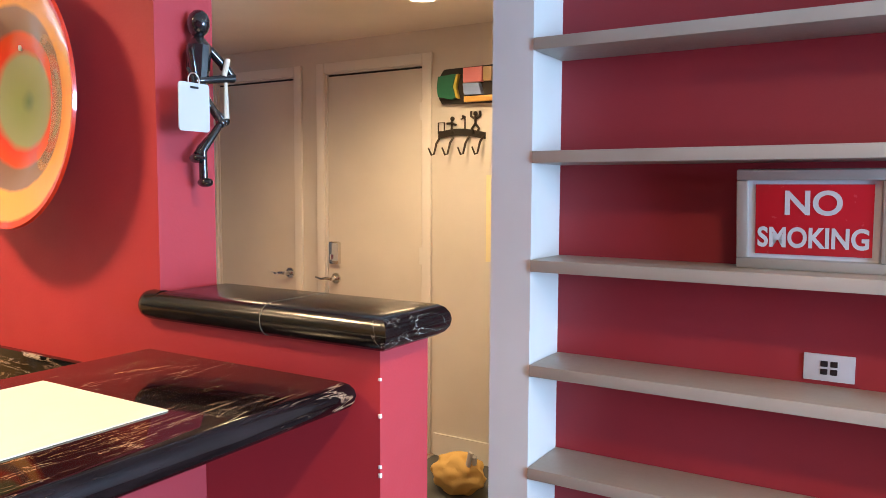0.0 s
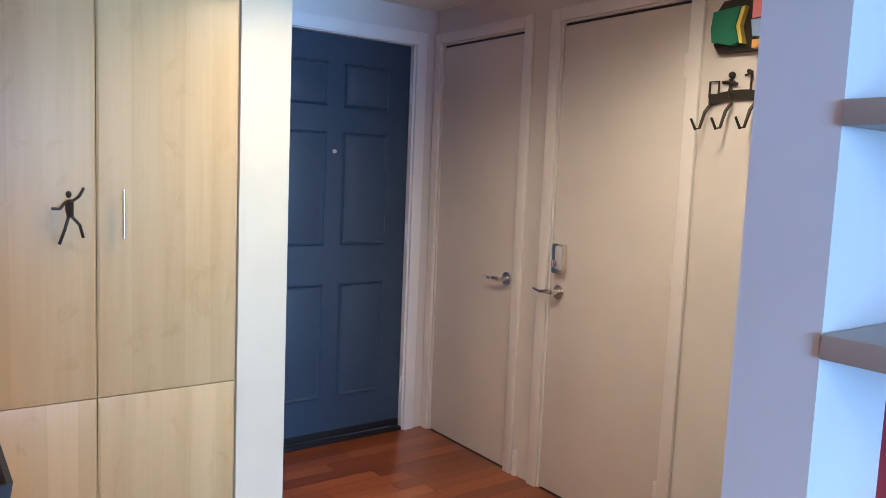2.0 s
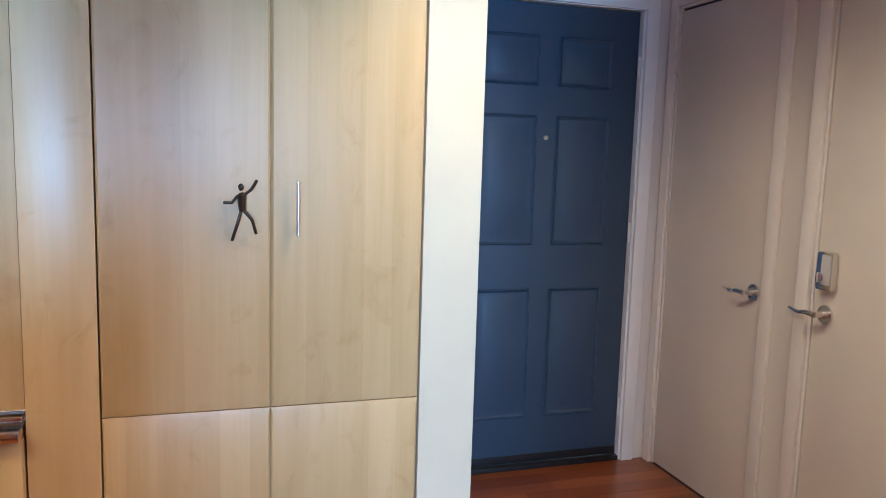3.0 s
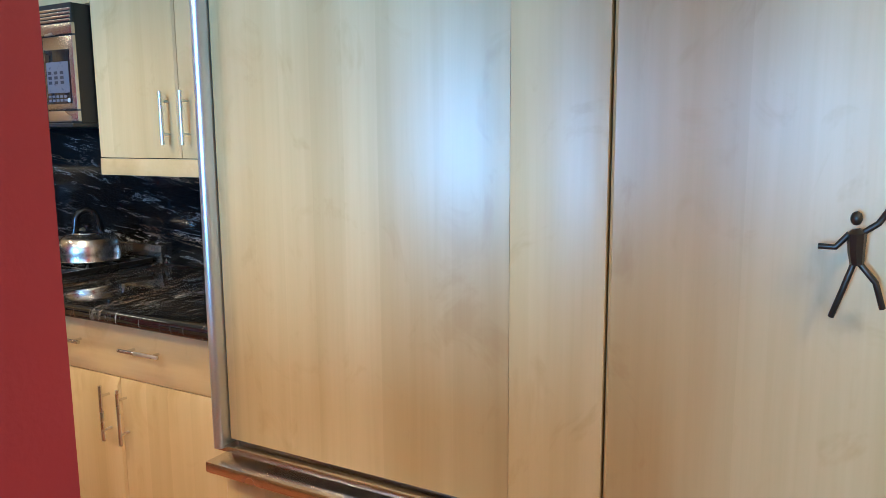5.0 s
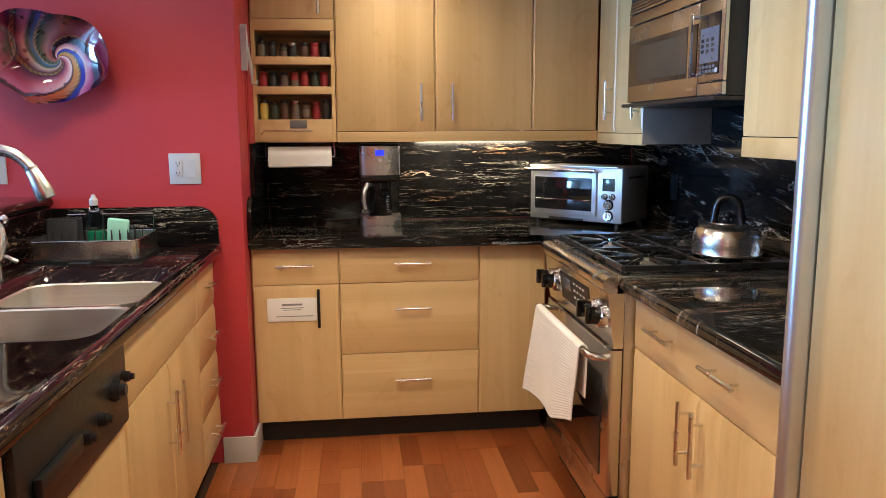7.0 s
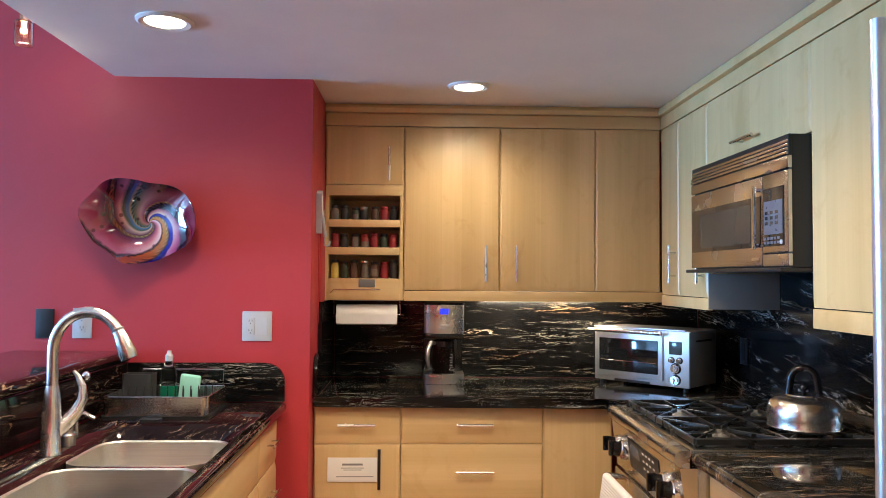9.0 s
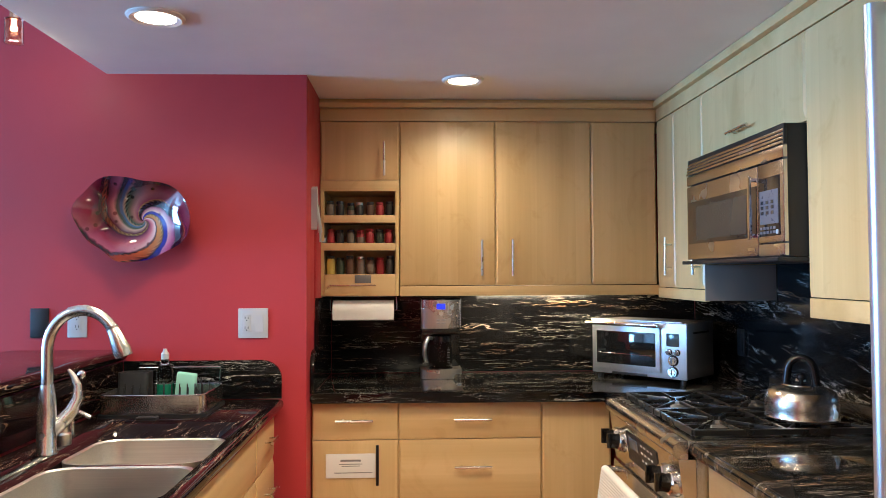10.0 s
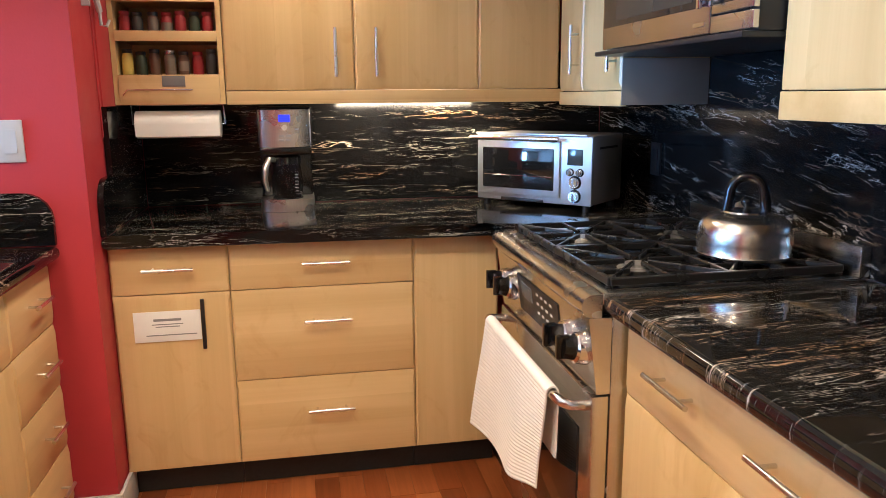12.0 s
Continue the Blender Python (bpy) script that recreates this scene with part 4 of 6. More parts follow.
# doors face local -y; the hall doors are turned so that they face the hall
def flat_door(name, label, x_left, x_right, hinge_x):
    """A flush door in the south wall, seen from the north side."""
    ob = thing(name, label, "door", 0, -5.18, 0)
    tagged(ob, kind="structure")
    part("door_leaf", box(B(), x_left + 0.003, x_right - 0.003, -0.045, -0.004, 0.008, 2.019, 0.002), DOOR_WHITE, ob)
    # black strip stands in for the shaded gap at the door head
    part("door_seal", box(B(), x_left + 0.003, x_right - 0.003, -0.045, -0.012, 2.0195, 2.030), BLACK, ob, "dark strip standing in for the shadow line over the door leaf")
    bm = box(box(box(B(), x_left - 0.014, x_left - 0.0005, -0.10, -0.001, 0, 2.044), x_right + 0.0005, x_right + 0.014, -0.10, -0.001, 0, 2.044), x_left - 0.0005, x_right + 0.0005, -0.10, -0.001, 2.031, 2.044)
    part("door_frame", bm, TRIM, ob)
    bm = B()
    for a, b in ((x_left - 0.064, x_left - 0.010), (x_right + 0.010, x_right + 0.064)):
        box(bm, a, min(b, 0.866), 0.0005, 0.017, 0.0, 2.092, 0.004)
    box(bm, x_left - 0.0095, x_right + 0.0095, 0.0005, 0.017, 2.038, 2.092, 0.004)
    part("casing", bm, TRIM, ob, "white painted door casing")
    for z in (0.22, 1.05, 1.80):
        hinge(ob, hinge_x, 0.004, z)
    return ob


def lever(parent, x, z, way, y=0.0):
    h = part("rose", rod(rod(B(), (x, y - 0.004, z), (x, y + 0.008, z), 0.032, 0.030, 22), (x, y + 0.008, z), (x, y + 0.05, z), 0.012, 0.010, 14), NICKEL, parent, "round nickel rose")
    part("lever", tube(B(), [(x, y + 0.048, z), (x + way * 0.03, y + 0.052, z + 0.003), (x + way * 0.07, y + 0.050, z - 0.004), (x + way * 0.115, y + 0.046, z + 0.004)], [0.010, 0.009, 0.007, 0.005]), NICKEL, h, "curved nickel lever")


d1 = flat_door("door_1", "flush white painted closet door in the hall", 0.185, 0.806, 0.810)
lever(d1, 0.230, 0.905, 1, -0.004)
d2 = flat_door("door_2", "flush white painted hall door with keypad lock", -0.690, -0.058, -0.694)
lever(d2, -0.115, 0.895, 1, -0.004)
lk = part("keypad_lock", box(B(), -0.152, -0.083, -0.004, 0.026, 0.975, 1.105, 0.012), NICKEL, d2, "nickel keypad lock")
part("keypad", box(B(), -0.148, -0.108, 0.020, 0.030, 0.995, 1.095, 0.006), WHITEPLASTIC, lk)
part("turn_piece", box(rod(B(), (-0.112, 0.024, 1.02), (-0.112, 0.036, 1.02), 0.015), -0.116, -0.108, 0.034, 0.048, 1.003, 1.037, 0.002), CHROME, lk)

# six-panel front door in the east wall of the hall, local x runs south
fd = thing("door_3", "dark blue six-panel front door, closed", "door", 0.873, -4.165, 0, -90)
tagged(fd, kind="structure")
DW = 0.872
part("door_leaf", box(B(), 0.020, DW, 0.026, 0.066, 0.045, 2.018, 0.002), DOOR_BLUE, fd)
PX = ((0.150, 0.405), (0.492, 0.747))
PZ = ((0.235, 0.815), (1.005, 1.560), (1.680, 1.890))
for px0, px1 in PX:
    for pz0, pz1 in PZ:
        bm = B()
        loops = []
        for inset, dy in ((0.0, 0.0245), (0.006, 0.016), (0.016, 0.0262), (0.024, 0.0258), (0.045, 0.0175)):
            loops.append([bm.verts.new((x, dy, z)) for x, z in ((px0 + inset, pz0 + inset), (px1 - inset, pz0 + inset), (px1 - inset, pz1 - inset), (px0 + inset, pz1 - inset))])
        for a, b in zip(loops, loops[1:]):
            for k in range(4):
                bm.faces.new((a[k], a[(k + 1) % 4], b[(k + 1) % 4], b[k]))
        bm.faces.new(loops[-1])
        bk = [bm.verts.new((v.co.x, 0.027, v.co.z)) for v in loops[0]]
        for k in range(4):
            bm.faces.new((loops[0][k], loops[0][(k + 1) % 4], bk[(k + 1) % 4], bk[k]))
        bm.faces.new(bk[::-1])
        part("door_panel", bm, DOOR_BLUE, fd)
part("peephole", rod(B(), (0.448, 0.019, 1.465), (0.448, 0.027, 1.465), 0.010, n=16), NICKEL, fd)
bm = box(box(box(B(), 0.001, 0.018, 0.0, 0.10, 0, 2.033), DW + 0.003, DW + 0.021, 0.0, 0.10, 0, 2.033), 0.018, DW + 0.003, 0.0, 0.10, 2.021, 2.033)
part("door_frame", bm, TRIM, fd)
bm = box(box(B(), DW + 0.012, DW + 0.072, -0.017, -0.0005, 0, 2.09, 0.004), 0.068, DW + 0.0115, -0.017, -0.0005, 2.024, 2.09, 0.004)
part("casing", bm, TRIM, fd, "white painted casing")
part("threshold", box(B(), 0.02, DW + 0.002, -0.006, 0.09, 0.0, 0.022, 0.004), BLACK, fd, "dark threshold strip")
part("door_sweep", box(B(), 0.022, DW - 0.002, 0.022, 0.0265, 0.024, 0.060, 0.001), BLACK, fd)
for z in (0.25, 1.06, 1.785):
    hinge(fd, DW + 0.008, 0.012, z)

# wall piece and hook rack
art = thing("wall_art", "dark wooden wall piece with coloured painted blocks", "wall art", -0.95, -5.178, 1.905)
part("backing_board", prism(B(), [(-0.20, -0.085), (0.125, -0.080), (0.145, -0.05), (0.140, 0.06), (0.115, 0.092), (-0.20, 0.098)], 'y', 0.0, 0.018), plain("dark_board", (0.02, 0.016, 0.012), 0.5), art)
part("green_block", prism(B(), [(0.035, -0.052), (0.06, -0.062), (0.135, -0.045), (0.142, 0.0), (0.135, 0.055), (0.035, 0.062), (0.052, 0.0)], 'y', 0.0185, 0.045), plain("green_paint", (0.01, 0.16, 0.09), 0.4), art)
part("yellow_edge", prism(B(), [(0.020, -0.058), (0.034, -0.056), (0.050, 0.0), (0.034, 0.060), (0.020, 0.062), (0.036, 0.0)], 'y', 0.0185, 0.040), plain("yellow_paint", (0.62, 0.52, 0.10), 0.4), art)
part("pink_block", box(B(), -0.115, -0.010, 0.0185, 0.048, 0.015, 0.088, 0.004), plain("pink_paint", (0.75, 0.24, 0.27), 0.4), art)
part("blue_block", prism(B(), [(-0.115, -0.045), (-0.018, -0.043), (-0.010, 0.012), (-0.098, 0.010)], 'y', 0.0185, 0.050), plain("pale_blue_paint", (0.28, 0.42, 0.72), 0.4), art)
part("orange_block", box(B(), -0.19, -0.012, 0.0185, 0.042, -0.078, -0.050, 0.003), plain("ochre_paint", (0.72, 0.42, 0.12), 0.4), art)
part("tan_block", box(B(), -0.165, -0.119, 0.0185, 0.044, 0.018, 0.086, 0.003), plain("tan_paint", (0.5, 0.36, 0.2), 0.4), art)
hk = thing("coat_hook_rack", "curved dark iron coat rack with small figures on top", "coat rack", -0.93, -5.178, 1.66)
xs = [0.135 - 0.03 * k for k in range(10)]
bm = B()
lo = [(x, 0.0 + 0.018 * math.sin(3.2 * (0.135 - x) / 0.27 + 0.2) - 0.022 + 0.012) for x in xs]
prism(bm, [(x, z) for x, z in lo] + [(x, z + 0.034) for x, z in lo[::-1]], 'y', 0.0, 0.008)
part("back_bar", bm, BRONZE, hk)
for x in (0.125, 0.045, -0.045, -0.125):
    part("hook", tube(B(), [(x, 0.008, 0.0), (x + 0.006, 0.03, -0.03), (x + 0.012, 0.045, -0.085), (x + 0.016, 0.062, -0.09), (x + 0.020, 0.085, -0.055)], [0.006, 0.006, 0.005, 0.005, 0.004]), BRONZE, hk)
part("ornament", tube(tube(B(), [(0.135, 0.005, 0.02), (0.135, 0.005, 0.075), (0.10, 0.005, 0.075), (0.10, 0.005, 0.03)], 0.004, 6), [(0.10, 0.005, 0.03), (0.138, 0.005, 0.03)], 0.004, 6), BRONZE, hk)
bm = ball(B(), (0.052, 0.006, 0.092), 0.012)
for line in ([(0.055, 0.006, 0.08), (0.055, 0.006, 0.045)], [(0.055, 0.006, 0.070), (0.085, 0.006, 0.070)], [(0.055, 0.006, 0.07), (0.03, 0.006, 0.06)], [(0.055, 0.006, 0.047), (0.040, 0.006, 0.018)], [(0.055, 0.006, 0.047), (0.062, 0.006, 0.018)]):
    tube(bm, line, 0.006, 6)
part("ornament", bm, BRONZE, hk)
part("ornament", tube(tube(B(), [(-0.02, 0.005, 0.02), (-0.02, 0.005, 0.095), (0.004, 0.005, 0.088)], 0.004, 6), [(-0.02, 0.005, 0.095), (-0.005, 0.005, 0.103)], 0.007, 6), BRONZE, hk)
bm = ball(B(), (-0.08, 0.006, 0.112), 0.012)
for line in ([(-0.08, 0.006, 0.10), (-0.08, 0.006, 0.06)], [(-0.08, 0.006, 0.085), (-0.055, 0.006, 0.10), (-0.055, 0.006, 0.125)], [(-0.08, 0.006, 0.085), (-0.105, 0.006, 0.10), (-0.105, 0.006, 0.125)], [(-0.08, 0.006, 0.062), (-0.06, 0.006, 0.04), (-0.075, 0.006, 0.012)], [(-0.08, 0.006, 0.062), (-0.1, 0.006, 0.04), (-0.09, 0.006, 0.012)]):
    tube(bm, line, 0.0065, 6)
part("ornament", bm, BRONZE, hk)
# thin cream sheet put where a bright patch of light lies on the wall
single("paper_sheet", box(B(), -1.27, -1.072, -5.1785, -5.1765, 1.04, 1.47), plain("light_patch_cream", (0.86, 0.78, 0.50), 0.5, vary=0.03), "pale cream sheet standing in for a patch of light on the hall wall", "sheet")
# soft cloth bag by the hall wall
bag = thing("cloth_bag", "soft yellow cloth bag standing on the carpet", "bag", -1.13, -4.82, 0.004)
bm = B()
bmesh.ops.create_icosphere(bm, subdivisions=4, radius=1.0)
for v in bm.verts:
    n = noise.noise(v.co * 2.6) * 0.22 + noise.noise(v.co * 7.0) * 0.07
    v.co = Vector((v.co.x * (0.13 + 0.10 * n), v.co.y * (0.10 + 0.08 * n), max(-0.0, 0.085 + v.co.z * (0.095 + 0.08 * n))))
part("cloth", bm, plain("yellow_cloth", (0.62, 0.40, 0.14), 0.9, vary=0.25, grain=120, relief=0.6), bag)
part("handle", tube(B(), [(-0.09, 0.02, 0.12), (-0.10, 0.03, 0.19), (-0.085, 0.04, 0.21), (-0.07, 0.05, 0.12)], 0.012), WHITEPLASTIC, bag, "white strap")

# ---- bookshelf alcove ----
sh = [1.842, 1.512, 1.187, 0.867, 0.547, 0.227]
for z in sh:
    setting("alcove_shelf", box(B(), -3.345, -1.8765, -4.168, -3.943, z - 0.036, z, 0.003), SHELFPAINT, "taupe painted built-in shelf board", "shelf")
SIGN = thing("framed_sign", "framed red enamel no smoking sign leaning on a shelf", "sign", -2.62, -4.085, 1.189, 180, rx=0)
SIGN.matrix_basis = pose(-2.625, -4.075, 1.189, 9, 0, 180)
FW, FH = 0.370, 0.268
bm = B()
for a, b, c, d in ((-FW / 2, FW / 2, 0, 0.028), (-FW / 2, FW / 2, FH - 0.028, FH), (-FW / 2, -FW / 2 + 0.028, 0.0283, FH - 0.0283), (FW / 2 - 0.028, FW / 2, 0.0283, FH - 0.0283)):
    box(bm, a, b, -0.012, 0.014, c, d, 0.004)
part("frame", bm, plain("silver_frame", (0.36, 0.34, 0.30), 0.4, 0.4), SIGN, "silver painted wooden frame")
part("mount", box(B(), -FW / 2 + 0.02, FW / 2 - 0.02, 0.004, 0.008, 0.02, FH - 0.02), WHITEPLASTIC, SIGN)
part("plate", box(B(), -0.138, 0.138, -0.001, 0.0035, 0.040, FH - 0.040, 0.001), plain("red_enamel", (0.45, 0.012, 0.02), 0.25), SIGN, "red enamel plate")


def words(text, size, at, parent, material, spread=1.0):
    cu = bpy.data.curves.new("letters", 'FONT')
    cu.body, cu.size, cu.align_x, cu.extrude, cu.offset = text, size, 'CENTER', 0.0006, 0.002
    tmp = new("letters_tmp", cu)
    bpy.context.view_layer.update()
    me = bpy.data.meshes.new_from_object(tmp.evaluated_get(bpy.context.evaluated_depsgraph_get()))
    bpy.data.objects.remove(tmp)
    me.materials.clear()
    me.materials.append(material)
    me.transform(Matrix.Translation(at) @ pose(0, 0, 0, 90, 0, 0) @ Matrix.Diagonal((spread, 1, 1, 1)))
    ob = new("lettering", me)
    ob.parent = parent
    ob["label"] = "raised white capital letters"


words("NO", 0.088, (0, -0.0022, 0.150), SIGN, WHITEPLASTIC)
words("SMOKING", 0.074, (0, -0.0022, 0.062), SIGN, WHITEPLASTIC, 0.80)
out = thing("outlet", "grey four-socket outlet plate on the crimson wall", "outlet", -2.672, -4.1695, 0.915, 180)
part("plate", box(B(), -0.063, 0.063, -0.006, 0.0, -0.037, 0.037, 0.002), WHITEPLASTIC, out)
for a in (-0.012, 0.012):
    for b in (-0.011, 0.011):
        part("socket", box(B(), a - 0.009, a + 0.009, -0.008, -0.0055, b - 0.008, b + 0.008, 0.002), BLACK, out)

# ---- ledge, bar and dividing wall ----
led = thing("ledge", "black marble tile ledge with rounded edges on the half wall", "ledge", 0, 0, 1.1605)
part("tile", slab(B(), [(-2.205, -2.925), (-1.692, -2.925), (-1.692, -2.742), (-2.205, -2.742)], 0.0, 0.054, 0.0262), TILE, led)
GROUT = plain("pale_grout", (0.17, 0.16, 0.12), 0.5)
part("grout_line", prism(B(), rounded(-2.9253, -2.7417, -0.0003, 0.0543, 0.0264, 8), 'x', -1.9619, -1.9605), GROUT, led, "pale grout joint")
part("end_tile", tube(B(), [(-1.70, -2.7685, 0.027), (-1.674, -2.7685, 0.027), (-1.662, -2.7685, 0.027), (-1.656, -2.7685, 0.027), (-1.654, -2.7685, 0.027)], [0.0266, 0.0266, 0.0245, 0.019, 0.012], 24), TILE, led, "rounded black end tile")
single("paper_mat", box(B(), -2.03, -1.755, -2.512, -2.10, 1.1125, 1.1140), plain("cream_paper", (0.80, 0.78, 0.62), 0.6, vary=0.03), "cream paper mat lying on the bar", "place mat")
# painted dish on the red wall
dish = thing("wall_dish", "large glazed dish with painted rings on the wall", "wall dish", -1.362, -2.700, 1.562)
bm = B()
R = 0.238
prof = [(0.004, -0.045), (0.08, -0.042), (0.13, -0.025), (0.16, -0.012), (0.225, 0.012), (0.238, 0.020), (0.236, 0.026), (0.22, 0.022), (0.155, 0.0), (0.12, -0.014), (0.07, -0.030), (0.004, -0.034)]
lathe(bm, prof, 48)
bm.transform(pose(0, 0, 0, -90, 0, 0) @ Matrix.Diagonal((1, 1.04, 1, 1)))
part("dish", bm, ring_dish("ring_glaze"), dish)
part("wall_hook", rod(B(), (0, -0.066, 0.1), (0, -0.02, 0.1), 0.006), NICKEL, dish)

# jointed doll hung on the end of the dividing wall
def limbs(bm, lines, r):
    for line in lines:
        tube(bm, line, r, 14)
    return bm


bm = ball(B(), (-0.030, 0, 0.150), 0.023, 1, 0.9, 1.15)
tube(bm, [(-0.03, 0, 0.128), (-0.03, 0, 0.108), (-0.03, 0.004, 0.06), (-0.028, 0.004, 0.022)], [0.008, 0.024, 0.022, 0.018], 10)
limbs(bm, [[(-0.034, -0.022, 0.105), (-0.045, -0.052, 0.075), (-0.05, -0.070, 0.055)], [(-0.03, 0.022, 0.10), (-0.04, 0.02, 0.04), (-0.06, -0.06, 0.052)],
           [(-0.028, 0.008, 0.02), (-0.045, -0.050, -0.030), (-0.035, 0.004, -0.085), (-0.035, 0.014, -0.098)], [(-0.028, -0.01, 0.02), (-0.05, -0.035, -0.035), (-0.04, 0.006, -0.09), (-0.04, 0.004, -0.145)]], 0.0085)
ball(bm, (-0.036, 0.016, -0.104), 0.012, 1.5, 1, 0.8)
ball(bm, (-0.044, 0.004, -0.150), 0.012, 1.5, 1, 0.8)
for c in ((-0.045, -0.050, -0.030), (-0.05, -0.035, -0.035), (-0.045, -0.052, 0.075), (-0.04, 0.02, 0.04)):
    ball(bm, c, 0.0105)
single("jointed_doll", bm, plain("black_lacquer", (0.01, 0.01, 0.011), 0.15, relief=0.0, coat=0.6), "black lacquered jointed doll hanging on the wall end", "doll", pose(-1.69, -2.842, 1.549) @ Matrix.Diagonal((1, 0.88, 0.95, 1)))
bd = thing("badge", "white plastic card hanging from the doll's arm", "badge", -1.765, -2.790, 1.541)
part("card", prism(B(), rounded(-0.033, 0.033, -0.047, 0.036, 0.006), 'x', -0.0012, 0.0012), WHITEPLASTIC, bd)
part("slot", prism(B(), rounded(-0.009, 0.009, 0.026, 0.030, 0.0018), 'x', -0.0018, -0.0010), BLACK, bd)
part("ring", tube(B(), [(0.0, 0.012 * math.cos(a), 0.040 + 0.013 * math.sin(a)) for a in [math.tau * k / 16 for k in range(17)]], 0.0012, 8), NICKEL, bd, "thin key ring")
part("clip", tube(B(), [(0.0, 0.0, 0.036), (0.006, 0.0, 0.052), (0.012, 0.002, 0.062)], 0.003, 6), BLACK, bd)
single("wooden_stick", tube(tube(B(), [(-1.748, -2.878, 1.600), (-1.742, -2.884, 1.525)], [0.003, 0.0055], 10), [(-1.748, -2.874, 1.60), (-1.748, -2.884, 1.632)], 0.005, 10), plain("bone_wood", (0.55, 0.5, 0.4), 0.5), "pale carved stick held by the doll", "ornament")
# wall pocket on the back of the dividing wall
po = thing("wall_pocket", "dark grey wall pocket holding leaflets", "letter holder", -1.25, -2.902, 0.70)
part("pocket", prism(B(), [(0.0, 0.0), (-0.05, 0.0), (-0.100, 0.30), (-0.093, 0.30), (-0.046, 0.008), (-0.006, 0.008), (-0.006, 0.33), (0.0, 0.33)], 'x', -0.16, 0.16), plain("pocket_grey", (0.05, 0.055, 0.05), 0.5), po)
for a in (-0.16, 0.155):
    part("side", prism(B(), [(-0.006, 0.008), (-0.046, 0.008), (-0.093, 0.298), (-0.006, 0.298)], 'x', a, a + 0.005), bpy.data.materials["pocket_grey"], po)
part("leaflet", box(B(), -0.13, 0.12, -0.03, -0.025, 0.01, 0.42), PAPER, po)
part("leaflet", box(B(), -0.10, 0.13, -0.05, -0.046, 0.01, 0.38), plain("leaflet_pink", (0.6, 0.35, 0.4), 0.6), po)
# pendant over the bar
pe = thing("pendant_lamp", "small copper and glass pendant lamp over the bar", "pendant lamp", -1.9, -0.56, 2.24)
part("cord", rod(B(), (0, 0, 0.07), (0, 0, 0.378), 0.003, n=8), BLACK, pe)
part("canopy", rod(B(), (0, 0, 0.36), (0, 0, 0.379), 0.05, n=20), plain("copper", (0.75, 0.38, 0.22), 0.2, 1.0, relief=0.0), pe)
part("socket", rod(B(), (0, 0, 0.04), (0, 0, 0.075), 0.014, n=16), bpy.data.materials["copper"], pe)
part("shade", lathe(B(), [(0.012, 0.045), (0.029, 0.042), (0.030, 0.01), (0.030, -0.04), (0.027, -0.04), (0.027, 0.008), (0.026, 0.036), (0.012, 0.039)], 24), glass("amber_glass", (0.9, 0.6, 0.45), 0.05), pe)
part("bulb", ball(rod(B(), (0, 0, 0.02), (0, 0, 0.04), 0.008), (0, 0, 0.010), 0.012), glow("pendant_filament", (1.0, 0.75, 0.45), 8.0), pe, "small lit bulb")


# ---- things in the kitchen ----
# the living room fixture is added to carry the unseen fill lamp
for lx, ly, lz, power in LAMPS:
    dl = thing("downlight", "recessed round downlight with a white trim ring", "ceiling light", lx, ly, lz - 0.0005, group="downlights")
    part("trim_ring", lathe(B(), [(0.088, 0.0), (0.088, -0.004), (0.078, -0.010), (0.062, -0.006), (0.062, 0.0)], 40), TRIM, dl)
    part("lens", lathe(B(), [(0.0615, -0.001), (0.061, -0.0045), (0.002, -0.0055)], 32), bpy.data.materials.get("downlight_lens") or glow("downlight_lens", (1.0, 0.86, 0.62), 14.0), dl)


def wave_dish(r, n=72, rings=14):
    """A folded blown-glass dish with a wavy rim, facing -y."""
    bm = B()
    rows = []
    for side in (0, 1):
        for i in range(rings + 1):
            f = i / rings if side == 0 else 1 - i / rings
            row = []
            for k in range(n):
                a = k * math.tau / n
                rr = r * f * (1 + 0.09 * math.cos(2 * a + 0.5) + 0.045 * math.sin(3 * a + 0.7) + 0.03 * math.cos(5 * a + 2.0) + 0.012 * math.sin(9 * a))
                y = 0.03 - 0.075 * f ** 2.2 - 0.020 * f ** 3 * math.cos(4 * a + 0.6) - 0.010 * f ** 4 * math.sin(7 * a)
                row.append(bm.verts.new((rr * math.cos(a), y + (0.006 if side else 0.0), rr * math.sin(a) * 0.86)))
            rows.append(row)
    for p, q in zip(rows, rows[1:]):
        for k in range(n):
            bm.faces.new((p[k], p[(k + 1) % n], q[(k + 1) % n], q[k]))
    bmesh.ops.remove_doubles(bm, verts=bm.verts, dist=0.0004)
    return bm


pl = thing("art_glass_dish", "wavy hand-blown glass dish with a coloured swirl on the wall", "wall dish", -1.622, -0.1755, 1.625)
part("dish", wave_dish(0.205), swirl_glass("swirl_glass"), pl)
part("wall_mount", rod(B(), (0, 0.036, 0), (0, 0.0445, 0), 0.03, n=16), NICKEL, pl)


